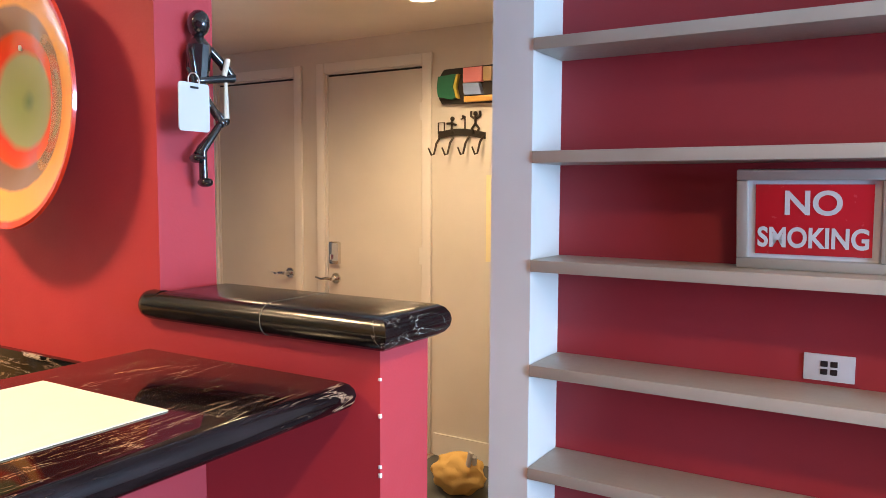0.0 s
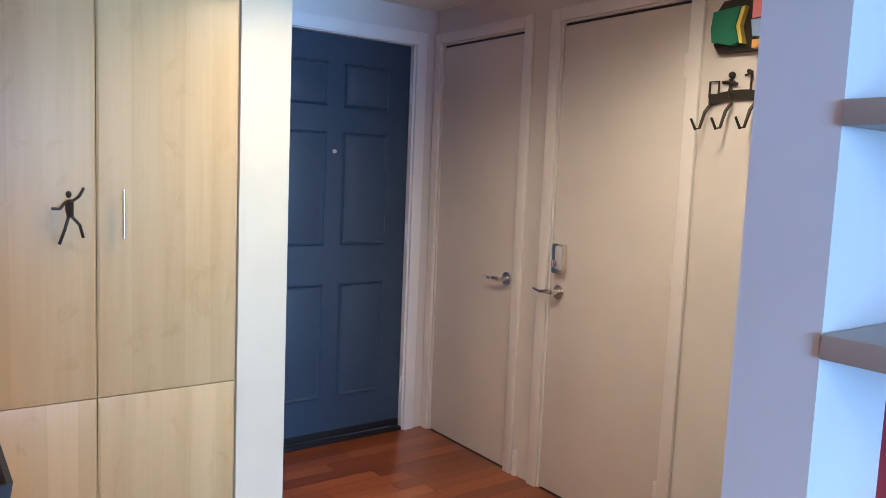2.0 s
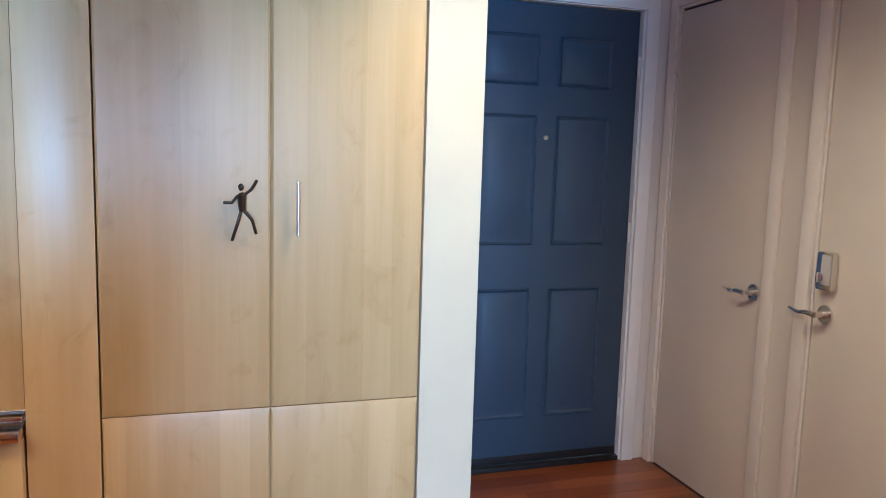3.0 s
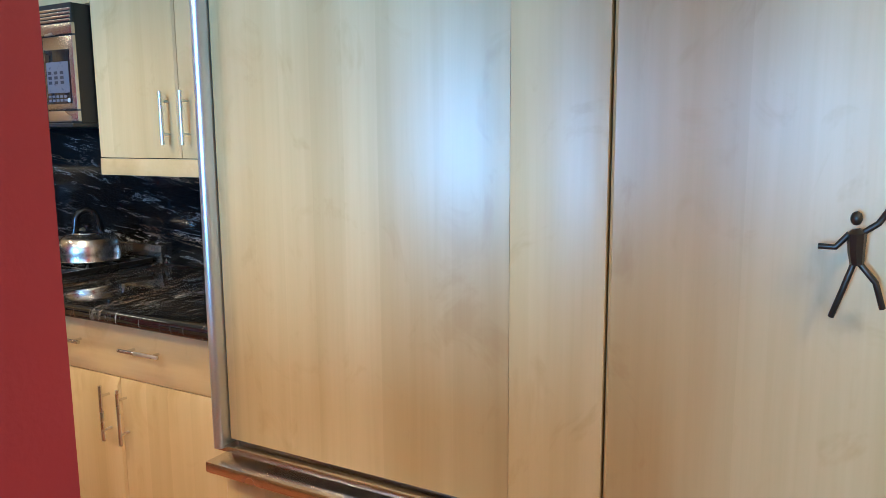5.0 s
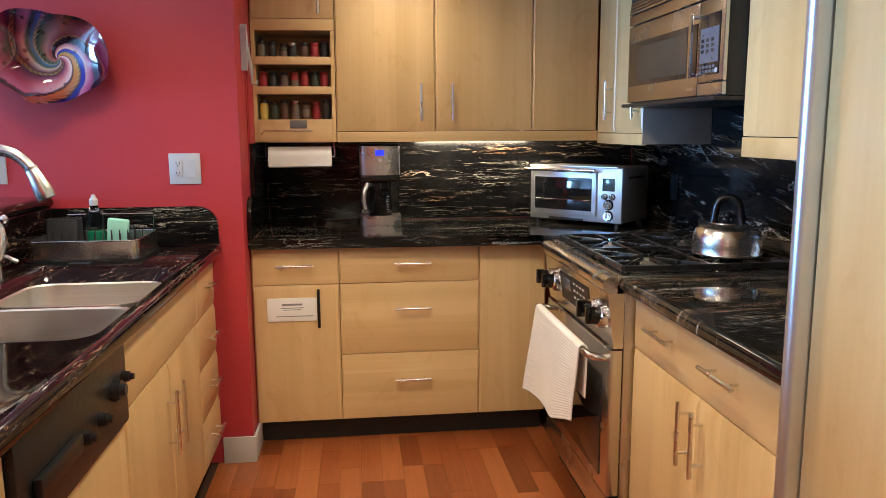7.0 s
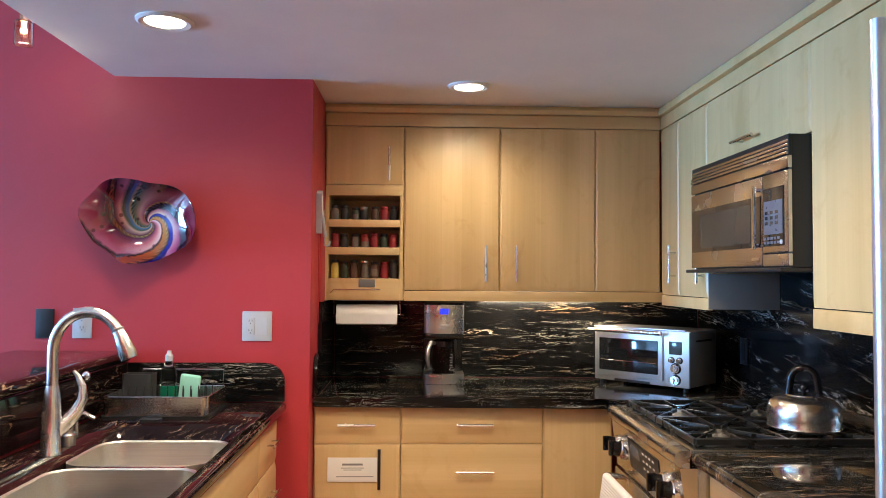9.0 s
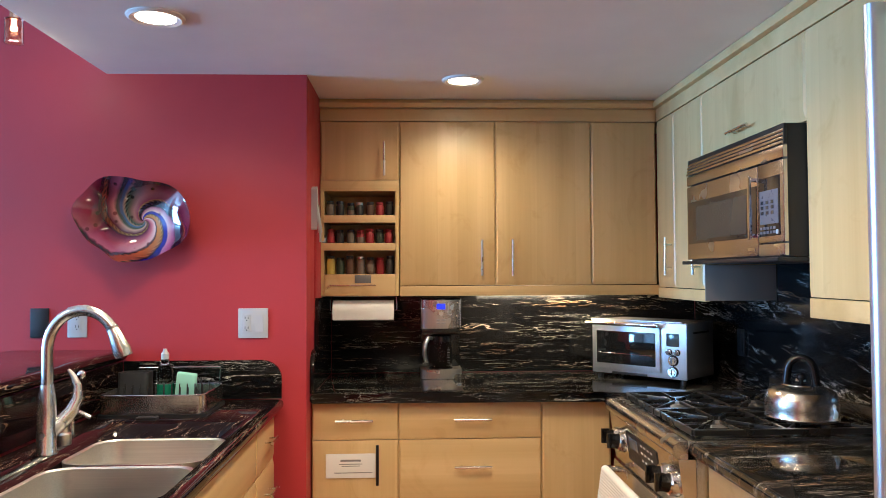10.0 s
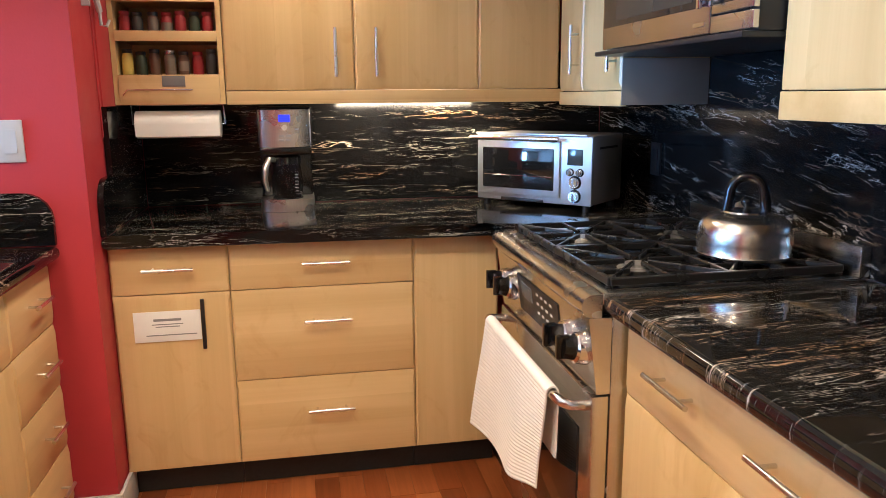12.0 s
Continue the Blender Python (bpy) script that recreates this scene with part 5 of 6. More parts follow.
def plate(label, x, z, w, h, material, sockets=0, rocker=None):
    ob = thing("outlet", label, "outlet", x, -0.1305, z)
    part("plate", box(B(), -w / 2, w / 2, -0.007, 0.0, -h / 2, h / 2, 0.003), material, ob)
    for cx in ([0.0] if sockets == 1 else [-0.025] if sockets == 2 else []):
        part("receptacle", box(B(), cx - 0.016, cx + 0.016, -0.009, -0.0065, -0.034, 0.034, 0.002), WHITEPLASTIC, ob)
        for s in (-0.019, 0.019):
            for a in (-0.006, 0.006):
                part("slot", box(B(), cx + a - 0.0012, cx + a + 0.0012, -0.0096, -0.0085, s - 0.002, s + 0.007), BLACK, ob)
            part("slot", box(B(), cx - 0.002, cx + 0.002, -0.0096, -0.0085, s - 0.010, s - 0.006), BLACK, ob)
    if rocker is not None:
        part("rocker_switch", prism(B(), [(-0.0065, -0.033), (-0.012, -0.033), (-0.008, 0.0), (-0.009, 0.033), (-0.0065, 0.033)], 'x', rocker - 0.016, rocker + 0.016), WHITEPLASTIC, ob)
    return ob


plate("black blank wall plate beside the bar", -2.009, 1.217, 0.072, 0.116, BLACK)
plate("white outlet plate on the red wall", -1.863, 1.219, 0.076, 0.120, WHITEPLASTIC, 1)
plate("white plate with outlet and rocker switch", -1.175, 1.210, 0.118, 0.118, WHITEPLASTIC, 2, 0.025)
# electrical panel and hook on the side of the red wall
ep = thing("panel_door", "red painted breaker panel door in the side wall", "panel", -0.9645, 0.205, 1.44)
part("frame", box(B(), 0.0, 0.004, -0.115, 0.075, -0.235, 0.235, 0.002), RED, ep)
part("cover", box(B(), 0.0042, 0.009, -0.100, 0.060, -0.215, 0.215, 0.002), RED, ep)
hk2 = thing("plastic_hook", "white plastic hook with two white clips hanging", "hook", -0.9645, 0.03, 1.66)
part("hook_plate", prism(B(), [(-0.030, 0.10), (0.0, 0.115), (0.018, 0.08), (0.022, 0.02), (-0.004, 0.01), (-0.022, -0.07), (-0.03, -0.068)], 'x', 0.0005, 0.024), WHITEPLASTIC, hk2)
part("clip", tube(B(), [(0.012, 0.03, 0.03), (0.022, 0.05, -0.03), (0.026, 0.075, -0.075)], [0.012, 0.010, 0.009], 8), WHITEPLASTIC, hk2)
part("clip_hook", tube(B(), [(0.026, 0.072, -0.075), (0.026, 0.076, -0.115), (0.040, 0.085, -0.118), (0.048, 0.09, -0.098)], 0.005, 8), WHITEPLASTIC, hk2)
part("ring", tube(B(), [(0.014, 0.016, 0.035), (0.02, 0.03, 0.045), (0.024, 0.045, 0.035), (0.024, 0.04, 0.012)], 0.003, 6), CHROME, hk2)

# spice jars
JAR = {k: plain("spice_" + k, c, 0.6, vary=0.25) for k, c in dict(red=(0.26, 0.012, 0.014), brown=(0.085, 0.040, 0.02), green=(0.025, 0.035, 0.016), pale=(0.16, 0.12, 0.09), dark=(0.02, 0.016, 0.014), yellow=(0.50, 0.38, 0.08)).items()}
ROWS_OF = (("yellow", "green", "brown", "pale", "brown", "red", "dark"), ("red", "dark", "pale", "red", "red", "green", "red"), ("pale", "dark", "green", "dark", "brown", "red", "dark"))
for z, kinds in zip(TIERS, ROWS_OF):
    for i, kind in enumerate(kinds):
        h = 0.072 + 0.014 * random.random()
        r = 0.0185
        jar = thing("spice_jar", {"red": "small spice jar with red label and lid", "yellow": "small spice tin with yellow label", "dark": "small dark spice jar with black lid", "pale": "small pale spice jar with grey lid", "green": "small spice jar with dried green herbs", "brown": "small glass jar of brown spice"}[kind], "spice jar",
                    -0.963 + 0.043 + i * 0.0455 + random.uniform(-0.003, 0.003), 0.29 + 0.040 + random.uniform(0, 0.012), z + 0.0005, group="spice jars")
        part("jar", lathe(B(), [(r * 0.94, 0.0), (r, 0.003), (r, h * 0.74), (r * 0.78, h * 0.82), (r * 0.76, h * 0.86)], 16), JAR[kind], jar)
        part("label", lathe(B(), [(r * 1.015, h * 0.16), (r * 1.02, h * 0.17), (r * 1.02, h * 0.58), (r * 1.015, h * 0.59)], 16), JAR["pale"] if (i + int(z * 10)) % 6 == 0 else JAR["red" if kind == "red" else kind], jar)
        part("lid", lathe(B(), [(r * 0.86, h * 0.862), (r * 0.90, h * 0.88), (r * 0.90, h), (r * 0.84, h * 1.02)], 16), JAR["red"] if kind == "red" else NICKEL if i % 5 == 3 else BLACK, jar)
single("grey_tag", box(B(), -0.805, -0.73, 0.2875, 0.2895, 1.362, 1.398, 0.0005), plain("tag_grey", (0.16, 0.16, 0.16), 0.5), "small grey tag on the spice rack", "tag")
# paper towel
pt = thing("paper_towel_holder", "wire holder with a paper towel roll under the rack", "paper towel", -0.768, 0.345, 1.234)
part("roll", rod(rod(B(), (-0.140, 0, 0), (0.140, 0, 0), 0.047, n=40), (-0.1405, 0, 0), (0.1405, 0, 0), 0.019, n=24), PAPER, pt, "white paper roll")
part("loose_sheet", box(B(), -0.139, 0.139, -0.0475, -0.0462, -0.040, 0.002), PAPER, pt)
part("wire", tube(B(), [(-0.155, 0.0, 0.0), (-0.155, 0.0, 0.066), (-0.10, 0.0, 0.067), (0.10, 0.0, 0.067), (0.150, 0.0, 0.067), (0.155, 0.0, 0.02), (0.155, 0.0, 0.0), (0.141, 0.0, 0.0)], 0.003, 8), CHROME, pt)
part("wire", tube(B(), [(-0.165, -0.057, 0.10), (-0.150, -0.057, 0.118), (0.06, -0.057, 0.118)], 0.0025, 8), CHROME, pt)

# coffee maker
cm = thing("coffee_maker", "steel and black drip coffee maker with glass jug", "coffee maker", -0.409, 0.335, 0.9125)
BULGE = [(0.096, 0.205), (-0.096, 0.205)] + [(-0.096 * math.cos(k * math.pi / 16), 0.028 - 0.028 * math.sin(k * math.pi / 16) ** 0.7) for k in range(17)]
part("base", prism(B(), BULGE, 'z', 0.0, 0.045), STEEL_V, cm, "brushed steel base")
part("hot_plate", rod(B(), (0, 0.062, 0.045), (0, 0.062, 0.049), 0.056, n=32), PHENOLIC, cm)
part("back_column", box(B(), -0.094, 0.094, 0.120, 0.205, 0.0455, 0.2345, 0.008), PHENOLIC, cm)
hd = part("head", prism(B(), BULGE, 'z', 0.235, 0.368), STEEL_V, cm, "brushed steel head")
part("filter_basket", box(B(), -0.091, 0.091, 0.006, 0.119, 0.206, 0.2345, 0.008), PHENOLIC, cm)
for a in (-0.0975, 0.0915):
    part("side_strip", box(B(), a, a + 0.006, 0.018, 0.205, 0.236, 0.374, 0.002), PHENOLIC, cm, "black side strip")
part("top_lid", box(B(), -0.090, 0.090, 0.02, 0.20, 0.3685, 0.380, 0.005), PHENOLIC, cm, "black lid")
part("display", box(B(), -0.020, 0.020, -0.003, 0.002, 0.325, 0.350, 0.002), glow("blue_display", (0.02, 0.03, 0.9), 1.6), hd, "lit blue display")
for a, b in ((-0.012, 0.275), (0.012, 0.275), (-0.012, 0.26), (0.012, 0.26)):
    part("button", box(B(), a - 0.009, a + 0.009, -0.003, 0.002, b - 0.004, b + 0.004, 0.001), WHITEPLASTIC, hd)
part("dial", rod(B(), (0, 0.001, 0.305), (0, -0.006, 0.305), 0.010, n=18), CHROME, hd)
jug = part("jug", lathe(B(), [(0.046, 0.0), (0.054, 0.01), (0.0565, 0.05), (0.052, 0.10), (0.046, 0.135), (0.048, 0.145), (0.045, 0.145), (0.043, 0.135), (0.049, 0.10), (0.0535, 0.05), (0.051, 0.012), (0.044, 0.003)], 32, (0, 0.062, 0.050)), glass("smoked_jug_glass", (0.80, 0.80, 0.80), 0.01, 1.2), cm, "glass jug")
part("collar", lathe(B(), [(0.0485, 0.120), (0.052, 0.122), (0.052, 0.147), (0.0485, 0.149)], 28, (0, 0.062, 0.050)), PHENOLIC, jug)
for k in range(6):
    part("measure_mark", box(B(), 0.028, 0.040, 0.0045, 0.0055, 0.075 + 0.012 * k, 0.0765 + 0.012 * k), WHITEPLASTIC, jug)
part("handle", tube(B(), [(-0.040, 0.035, 0.188), (-0.060, 0.010, 0.192), (-0.074, -0.004, 0.165), (-0.078, -0.006, 0.12), (-0.070, 0.002, 0.078)], [0.009, 0.011, 0.012, 0.011, 0.008], 14), NICKEL, jug, "steel-clad jug handle")

# toaster oven, turned into the corner
to = thing("toaster_oven", "brushed steel countertop toaster oven turned in the corner", "toaster oven", 0.479, 0.225, 0.9125, -47)
TW, TD, TH = 0.480, 0.262, 0.270
part("body", box(B(), -TW / 2, TW / 2, 0.012, TD, 0.022, TH, 0.010), OVENSIDE, to)
part("face", box(B(), -TW / 2, TW / 2, 0.0, 0.0115, 0.022, TH - 0.004, 0.004), SATIN, to, "steel face")
dd = part("door", box(B(), -TW / 2 + 0.008, 0.118, -0.010, -0.0005, 0.045, TH - 0.018, 0.004), SATIN, to)
part("glass_window", box(B(), -TW / 2 + 0.032, 0.096, -0.0125, -0.008, 0.070, TH - 0.050, 0.003), DARKGLASS, dd, "dark door glass")
part("rack_wire", rod(B(), (-TW / 2 + 0.04, -0.0135, 0.118), (0.088, -0.0135, 0.118), 0.0018, n=8), CHROME, dd)
part("handle", rod(rod(rod(B(), (-TW / 2 - 0.008, -0.036, TH - 0.014), (0.125, -0.036, TH - 0.014), 0.0095, n=16), (-TW / 2 + 0.03, -0.036, TH - 0.014), (-TW / 2 + 0.03, -0.008, TH - 0.025), 0.006), (0.09, -0.036, TH - 0.014), (0.09, -0.008, TH - 0.025), 0.006), STEEL, dd, "steel tube handle")
part("display", box(B(), 0.145, 0.205, -0.003, 0.001, 0.165, 0.222, 0.003), plain("lcd_grey", (0.05, 0.07, 0.08), 0.15), to, "grey display")
for a, b, r in ((0.157, 0.140, 0.013), (0.195, 0.140, 0.013), (0.176, 0.104, 0.022), (0.176, 0.054, 0.022)):
    part("bezel", rod(B(), (a, 0.0, b), (a, -0.003, b), r * 1.14, r * 1.1, 24), DARKGLASS, to, "dark ring round the knob")
    k = part("knob", rod(rod(B(), (a, -0.003, b), (a, -0.014, b), r * 0.92, r * 0.86, 24), (a, -0.014, b), (a, -0.019, b), r * 0.7, r * 0.66, 24), CHROME, to)
    part("pointer", box(B(), a - r * 0.12, a + r * 0.12, -0.0215, -0.0185, b - r * 0.6, b + r * 0.6, 0.0008), DARKNICKEL, k)
for a in (-TW / 2 + 0.03, TW / 2 - 0.03):
    for b in (0.025, TD - 0.03):
        part("foot", rod(B(), (a, b, 0.0), (a, b, 0.0225), 0.014, 0.012, 14), BLACK, to)
part("side_vent", box(B(), TW / 2 - 0.001, TW / 2 + 0.001, 0.06, TD - 0.05, TH - 0.05, TH - 0.042), BLACK, to)
part("top_edge", box(B(), -TW / 2 - 0.004, TW / 2 - 0.02, -0.004, 0.03, TH - 0.003, TH + 0.004, 0.002), SATIN, to, "steel top edge")
part("crumb_tray", box(B(), -0.13, 0.05, -0.006, 0.0, 0.022, 0.034, 0.002), BLACK, to)

# kettle on the grate
ke = thing("kettle", "round stainless steel kettle with black loop handle", "kettle", 0.685, -0.825, 0.9425, -32)
ke.scale = (1.07, 1.07, 1.0)
part("body", lathe(B(), [(0.02, 0.0), (0.094, 0.0), (0.100, 0.003), (0.102, 0.008), (0.100, 0.012), (0.1025, 0.035), (0.100, 0.066), (0.092, 0.086), (0.078, 0.097), (0.052, 0.104), (0.02, 0.105)], 56), KETTLE, ke)
part("lid", lathe(B(), [(0.050, 0.1045), (0.048, 0.108), (0.028, 0.112), (0.010, 0.113)], 32), CHROME, ke)
part("lid_knob", ball(rod(B(), (0, 0, 0.112), (0, 0, 0.120), 0.006), (0, 0, 0.129), 0.013), PHENOLIC, ke)
pts = [(0.036 * math.cos(a), 0, 0.145 + 0.045 * math.sin(a)) for a in [math.pi * k / 14 for k in range(15)]]
part("handle", tube(B(), [(0.042, 0, 0.096), (0.039, 0, 0.12)] + pts + [(-0.039, 0, 0.12), (-0.042, 0, 0.096)], [0.012] + [0.0115] * 17 + [0.012], 14), PHENOLIC, ke, "black loop handle")
for a in (-0.042, 0.042):
    part("handle_bracket", rod(B(), (a, 0, 0.088), (a, 0, 0.106), 0.014, 0.0125, 18), CHROME, ke, "chrome handle bracket")
part("spout", rod(B(), (-0.008, 0.078, 0.075), (-0.010, 0.112, 0.104), 0.019, 0.014, 20), KETTLE, ke)


# towel over the oven door handle: ribbed cloth hanging in a soft fold
def towel_mesh():
    bm = B()
    nx, nz = 44, 200
    x0, x1 = 0.098, 0.665
    zt, y0 = 0.6785, -0.056
    grid = []
    for j in range(nz + 1):
        s = j / nz
        row = []
        for i in range(nx + 1):
            u = i / nx
            lowf = 0.315 + 0.09 * u + 0.018 * math.sin(u * 7 + 0.6)
            lowb = 0.50
            if s < 0.22:
                z = lowb + (zt - 0.012 - lowb) * (s / 0.22)
                y = y0 + 0.0145
            elif s < 0.30:
                a = math.pi * (s - 0.22) / 0.08
                z = zt - 0.012 + 0.0145 * math.sin(a)
                y = y0 + 0.0145 * math.cos(a)
            else:
                f = (s - 0.30) / 0.70
                z = zt - 0.012 - (zt - 0.012 - lowf) * f
                y = y0 - 0.0145 - 0.030 * f * (1 - u * 0.4) - 0.010 * f * math.sin(u * 9.0 + 1.0) + 0.0009 * math.sin(f * 190)
            x = x0 + (x1 - x0) * u + (0.012 * math.sin(s * 5) - 0.025 * max(0, (s - 0.3)) * (1 - u))
            row.append(bm.verts.new((x, y, z)))
        grid.append(row)
    for p, q in zip(grid, grid[1:]):
        for k in range(nx):
            bm.faces.new((p[k], p[k + 1], q[k + 1], q[k]))
    return bm


tw = single("dish_towel", towel_mesh(), TOWEL, "cream ribbed dish towel over the oven handle", "towel", pose(0.235, -0.240, 0, 0, 0, -90))
so = tw.modifiers.new("cloth_thickness", 'SOLIDIFY')
so.thickness = 0.004
so.offset = 0.0

# notice card on the cabinet door
cd = thing("notice_card", "white notice card with black bar fixed on a cabinet door", "notice", -0.797, -0.001, 0.607)
part("card", box(B(), -0.106, 0.100, -0.004, -0.0005, -0.050, 0.050, 0.001), PAPER, cd)
INK = plain("print_grey", (0.25, 0.25, 0.25), 0.6)
for a, b, c, d in ((-0.045, 0.04, 0.018, 0.026), (-0.05, 0.045, 0.006, 0.009), (-0.04, 0.035, -0.002, 0.001), (-0.07, 0.085, -0.030, -0.0265)):
    part("print_line", box(B(), a, b, -0.0048, -0.0038, c, d), INK, cd)
part("magnet_bar", box(B(), 0.102, 0.114, -0.010, -0.0005, -0.082, 0.085, 0.002), BLACK, cd, "black upright bar")

# little climbing figure as a pull on the pantry door
bm = ball(B(), (0.0, 0.0, 0.068), 0.009, 1, 1, 1.25)
tube(bm, [(0.0, 0.0, 0.052), (0.002, 0.0, 0.045), (0.003, 0.002, 0.015), (0.005, 0.004, -0.004)], [0.006, 0.014, 0.012, 0.010], 8)
limbs(bm, [[(-0.008, 0, 0.044), (-0.026, -0.004, 0.022), (-0.050, 0.0, 0.022)], [(0.010, 0, 0.046), (0.030, -0.004, 0.062), (0.046, 0.010, 0.088)],
           [(0.000, 0.004, -0.004), (-0.012, 0.0, -0.045), (-0.026, 0.012, -0.092)], [(0.010, 0.004, -0.004), (0.032, 0.0, -0.030), (0.044, 0.012, -0.072)]], 0.0048)
rod(bm, (0.003, 0.002, 0.02), (0.003, 0.034, 0.02), 0.004, n=8)
single("climbing_figure", bm, BRONZE, "small dark bronze climbing figure used as a door pull", "figurine", pose(0.235, -3.331, 1.200, 0, 0, -90) @ Matrix.Diagonal((1.0, 1, 1.0, 1)))

# faucet and small things at the sink
fa = thing("faucet", "brushed nickel gooseneck pull-down kitchen faucet", "faucet", -1.550, -1.03, 0.9125)
part("base", lathe(B(), [(0.030, 0.0), (0.030, 0.006), (0.026, 0.012), (0.025, 0.12), (0.022, 0.16), (0.017, 0.19)], 24), NICKEL, fa)
arc = [(0, 0, 0.185), (0, 0, 0.27)] + [(0.095 - 0.095 * math.cos(a), 0, 0.29 + 0.105 * math.sin(a)) for a in [math.pi * k / 14 * 0.82 for k in range(15)]]
part("neck", tube(B(), arc, 0.0155, 14), NICKEL, fa)
end = Vector(arc[-1])
part("spray_head", tube(B(), [end, end + Vector((0.010, 0, -0.020)), end + Vector((0.028, 0, -0.062)), end + Vector((0.035, 0, -0.080))], [0.0165, 0.019, 0.0255, 0.023], 20), NICKEL, fa, "tapered spray head")
part("head_ring", tube(B(), [end + Vector((-0.001, 0, 0.002)), end + Vector((0.002, 0, -0.004))], 0.0172, 20), DARKNICKEL, fa, "dark joint ring")
part("lever", tube(B(), [(0.004, 0.006, 0.055), (0.030, 0.028, 0.085), (0.050, 0.042, 0.112), (0.062, 0.050, 0.145), (0.060, 0.052, 0.180), (0.048, 0.050, 0.210), (0.036, 0.048, 0.226)], [0.020, 0.021, 0.019, 0.015, 0.011, 0.007, 0.004], 16), NICKEL, fa, "curved side lever")
sd = thing("soap_dispenser", "nickel soap dispenser beside the faucet", "soap dispenser", -1.555, -0.915, 0.9125)
part("base", lathe(B(), [(0.020, 0.0), (0.020, 0.03), (0.014, 0.036), (0.013, 0.065), (0.015, 0.07)], 20), NICKEL, sd)
part("spout", tube(B(), [(0, 0, 0.06), (0.01, 0, 0.083), (0.045, 0.0, 0.092), (0.075, 0, 0.078)], [0.010, 0.009, 0.007, 0.006], 10), NICKEL, sd)
ft = thing("filter_tap", "slim nickel water filter tap beside the sink", "tap", -1.585, -0.80, 0.9125)
part("post", tube(B(), [(0, 0, 0), (0, 0, 0.05), (0.004, 0, 0.12), (0.022, 0, 0.19)], [0.011, 0.008, 0.005, 0.004], 10), NICKEL, ft)
part("outlet_head", ball(B(), (0.028, 0, 0.185), 0.013, 1, 1, 1.3), CHROME, ft)

dr = thing("dish_rack", "steel dish rack with black tines and drip tray", "dish rack", -1.442, -0.375, 0.9125)
dr.scale = (0.87, 1.0, 0.92)
part("drip_tray", prism(B(), rounded(-0.215, 0.215, -0.155, 0.14, 0.03), 'z', 0.0, 0.012), BLACK, dr, "black drip tray")
bm = B()
o, i2 = rounded(-0.208, 0.208, -0.148, 0.133, 0.03), rounded(-0.2055, 0.2055, -0.1455, 0.1305, 0.0275)
lo, hi = [bm.verts.new((x, y, 0.014)) for x, y in o], [bm.verts.new((x, y, 0.082)) for x, y in o]
li, hi2 = [bm.verts.new((x, y, 0.014)) for x, y in i2], [bm.verts.new((x, y, 0.082)) for x, y in i2]
n = len(o)
for k in range(n):
    j = (k + 1) % n
    for q in ((lo[k], lo[j], hi[j], hi[k]), (li[j], li[k], hi2[k], hi2[j]), (hi[k], hi[j], hi2[j], hi2[k]), (lo[j], lo[k], li[k], li[j])):
        bm.faces.new(q)
part("steel_band", bm, RACKSTEEL, dr, "brushed steel band")
part("band_rim", tube(B(), [(x, y, 0.083) for x, y in o + o[:1]], 0.0028, 8), CHROME, dr, "bright rolled rim")
part("rack_floor", prism(B(), rounded(-0.205, 0.205, -0.145, 0.13, 0.027), 'z', 0.016, 0.022), BLACK, dr)
for r in range(3):
    for c in range(11):
        part("tine", rod(B(), (-0.16 + 0.032 * c, -0.10 + 0.085 * r, 0.022), (-0.16 + 0.032 * c, -0.095 + 0.085 * r, 0.105), 0.0032, 0.0026, 8), BLACK, dr)
part("spout", prism(B(), rounded(-0.04, 0.04, -0.20, -0.156, 0.012), 'z', 0.0, 0.010), BLACK, dr)
part("wire_rail", tube(B(), [(-0.16, 0.128, 0.08), (-0.16, 0.135, 0.150), (0.19, 0.135, 0.150), (0.19, 0.128, 0.08)], 0.003, 8), CHROME, dr)
hb = B()
o, i2 = rounded(-0.055, 0.055, -0.035, 0.035, 0.015), rounded(-0.051, 0.051, -0.031, 0.031, 0.012)
l1, l2 = [hb.verts.new((x, y, 0.0)) for x, y in o], [hb.verts.new((x, y, 0.108)) for x, y in o]
l3, l4 = [hb.verts.new((x, y, 0.108)) for x, y in i2], [hb.verts.new((x, y, 0.006)) for x, y in i2]
for a, b in ((l1, l2), (l2, l3), (l3, l4)):
    for k in range(len(o)):
        hb.faces.new((a[k], a[(k + 1) % len(o)], b[(k + 1) % len(o)], b[k]))
hb.faces.new(l1[::-1])
hb.faces.new(l4)
single("cutlery_cup", hb, plain("charcoal_plastic", (0.03, 0.032, 0.035), 0.5), "charcoal plastic cutlery cup standing in the dish rack", "cutlery cup", pose(-1.574, -0.30, 0.9350))
bo = thing("dish_soap_bottle", "clear bottle half full of green dish soap", "soap bottle", -1.455, -0.335, 0.9350)
part("bottle", lathe(B(), [(0.030, 0.0), (0.033, 0.008), (0.034, 0.05), (0.029, 0.085), (0.031, 0.105), (0.026, 0.128), (0.016, 0.150), (0.013, 0.158)], 28), glass("bottle_plastic", (0.96, 0.98, 0.98), 0.12, 1.15), bo)
part("soap", lathe(B(), [(0.026, 0.004), (0.030, 0.012), (0.031, 0.048), (0.028, 0.066), (0.026, 0.068)], 20), plain("green_soap", (0.02, 0.28, 0.14), 0.2), bo, "green dish soap")
part("cap", lathe(B(), [(0.014, 0.1585), (0.0145, 0.178), (0.008, 0.186), (0.007, 0.196)], 20), WHITEPLASTIC, bo, "white cap")
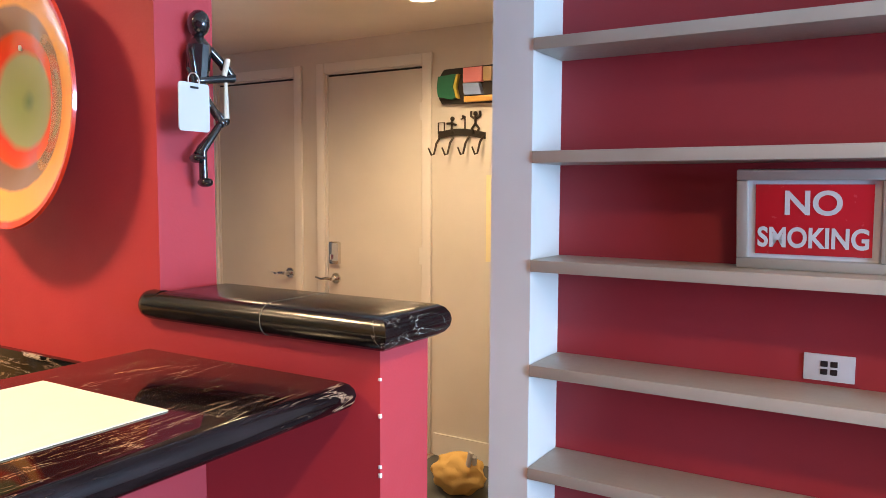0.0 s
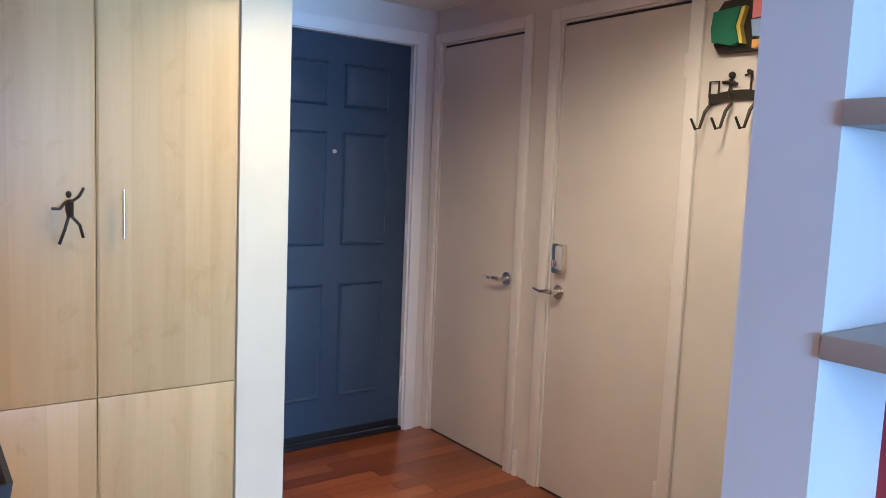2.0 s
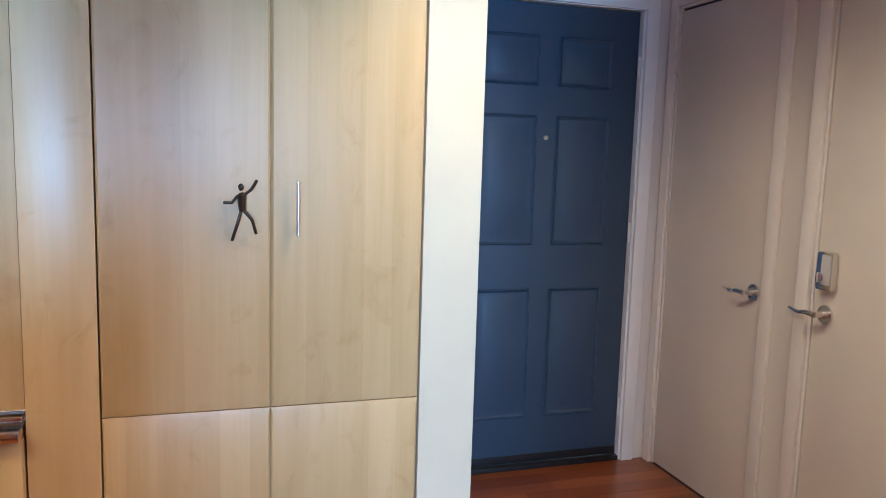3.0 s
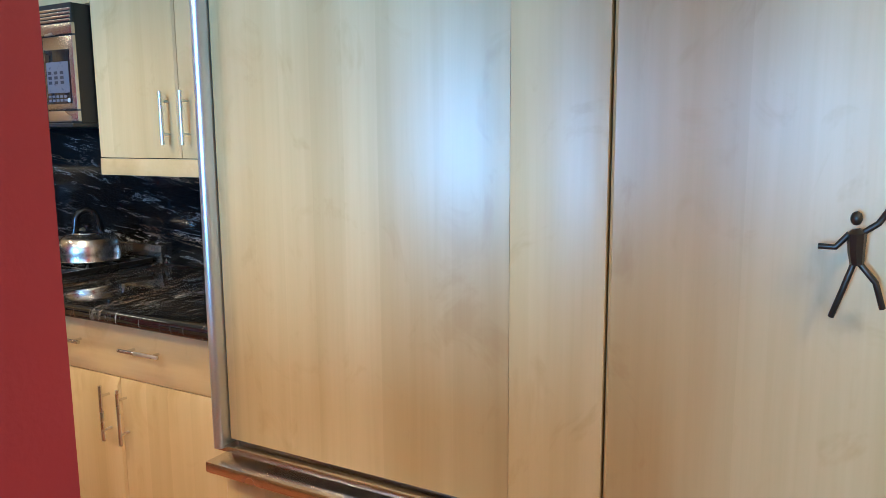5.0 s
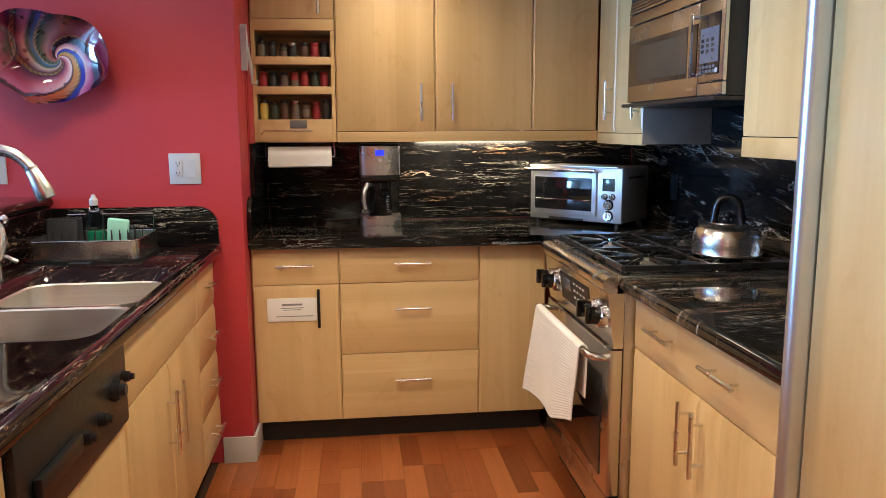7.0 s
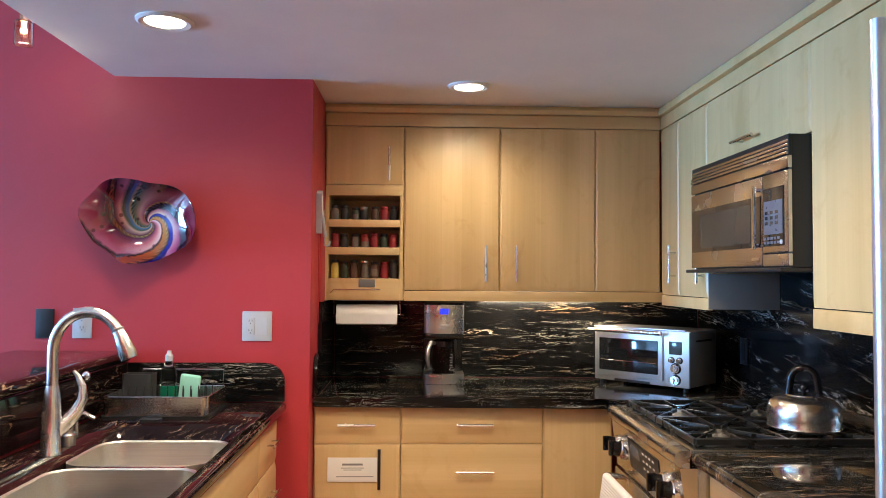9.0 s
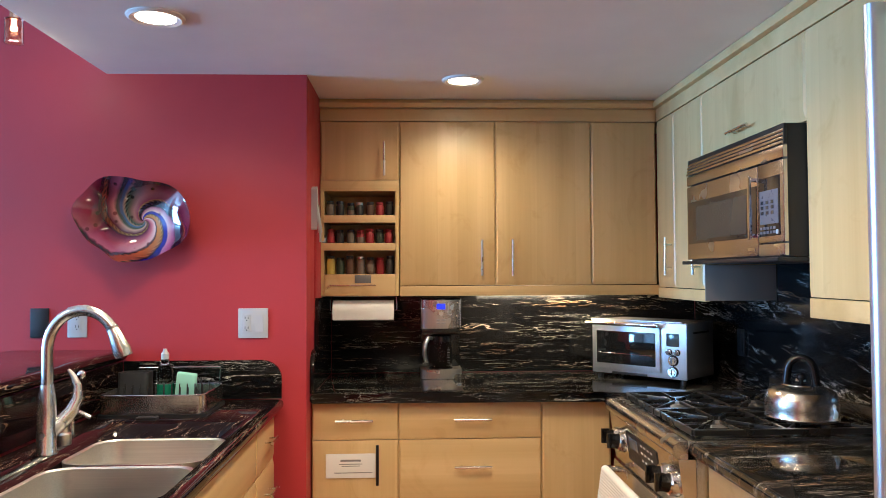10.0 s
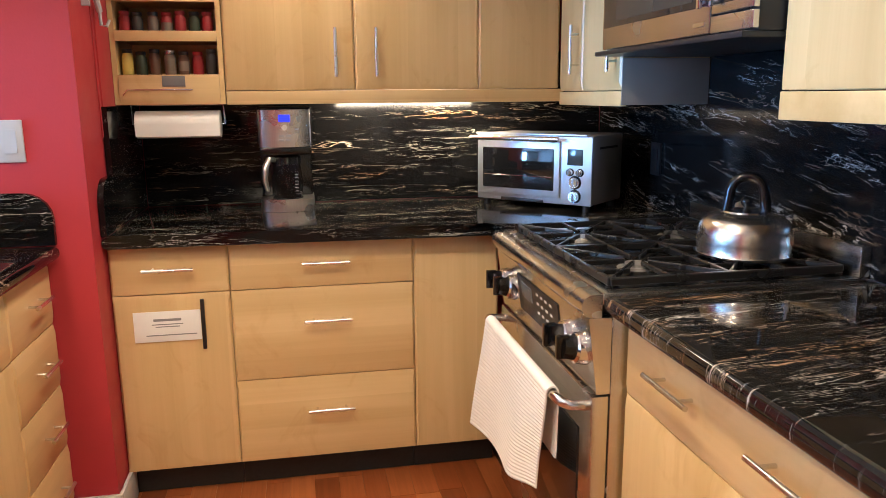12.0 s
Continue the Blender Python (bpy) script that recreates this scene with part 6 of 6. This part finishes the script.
single("sponge", box(B(), -0.036, 0.036, -0.013, 0.013, -0.05, 0.05, 0.008), plain("mint_sponge", (0.35, 0.72, 0.60), 0.9, vary=0.2, grain=180, relief=0.8), "mint green sponge standing in the dish rack", "sponge", pose(-1.375, -0.345, 0.995, 8, 8, 0))

# ---- floors, board by board ----
floor = setting("floor", box(box(B(), -0.775, 1.03, -5.30, 0.74, -0.10, -0.006), -1.75, -0.775, -2.835, 0.74, -0.10, -0.006), plain("floor_bed", (0.05, 0.02, 0.01), 0.8), "polished reddish hardwood strip floor", "floor")
setting("floor_living", box(box(B(), -9.6, -0.775, -5.30, -2.835, -0.10, 0.004), -9.6, -1.75, -2.835, 0.74, -0.10, 0.004), CARPET, "grey living room carpet", "floor")
rng = random.Random(7)
BW = 0.0835
shapes = {}
for length in (0.30, 0.42, 0.55, 0.70):
    shapes[length] = mesh_of("floor_board", box(B(), -BW / 2 + 0.0004, BW / 2 - 0.0004, 0.0005, length - 0.0005, -0.0058, 0.0, 0.0), PLANK)


def board_rows(x0, x1, y0, y1):
    count = int((x1 - x0) / BW)
    for c in range(count):
        y = y0
        while y < y1 - 0.05:
            length = rng.choice((0.30, 0.42, 0.42, 0.55, 0.70))
            b = new("floor_board", shapes[length])
            b.location = (x0 + BW * (c + 0.5), y, 0.0)
            b.parent = floor
            y += length


board_rows(-1.1095, 0.32, -1.80, 0.09)
board_rows(-0.775, 0.90, -5.18, -3.85)
# the boards between, joined
bm = B()
for c in range(-4, 13):
    y = (-3.85 if c >= 0 else -2.76) + 0.15 * rng.random()
    while y < -1.75:
        length = rng.choice((0.42, 0.55, 0.70))
        e = min(y + length, -1.70)
        x = -0.775 + BW * (c + 0.5)
        box(bm, x - BW / 2 + 0.0004, x + BW / 2 - 0.0004, y + 0.0005, e - 0.0005, -0.0058, -0.0002)
        y = e if e < -1.705 else 0
rest = new("floor_boards", mesh_of("floor_boards", bm, plank_wood("floor_board_wood_joined")))
rest.parent = floor
tagged(rest, "reddish hardwood strips", kind="stuff")
setting("floor_edge_strip", box(B(), -0.785, -0.765, -5.178, -2.905, 0.0, 0.008, 0.003), SHELFPAINT, "narrow strip between carpet and hardwood", "floor")
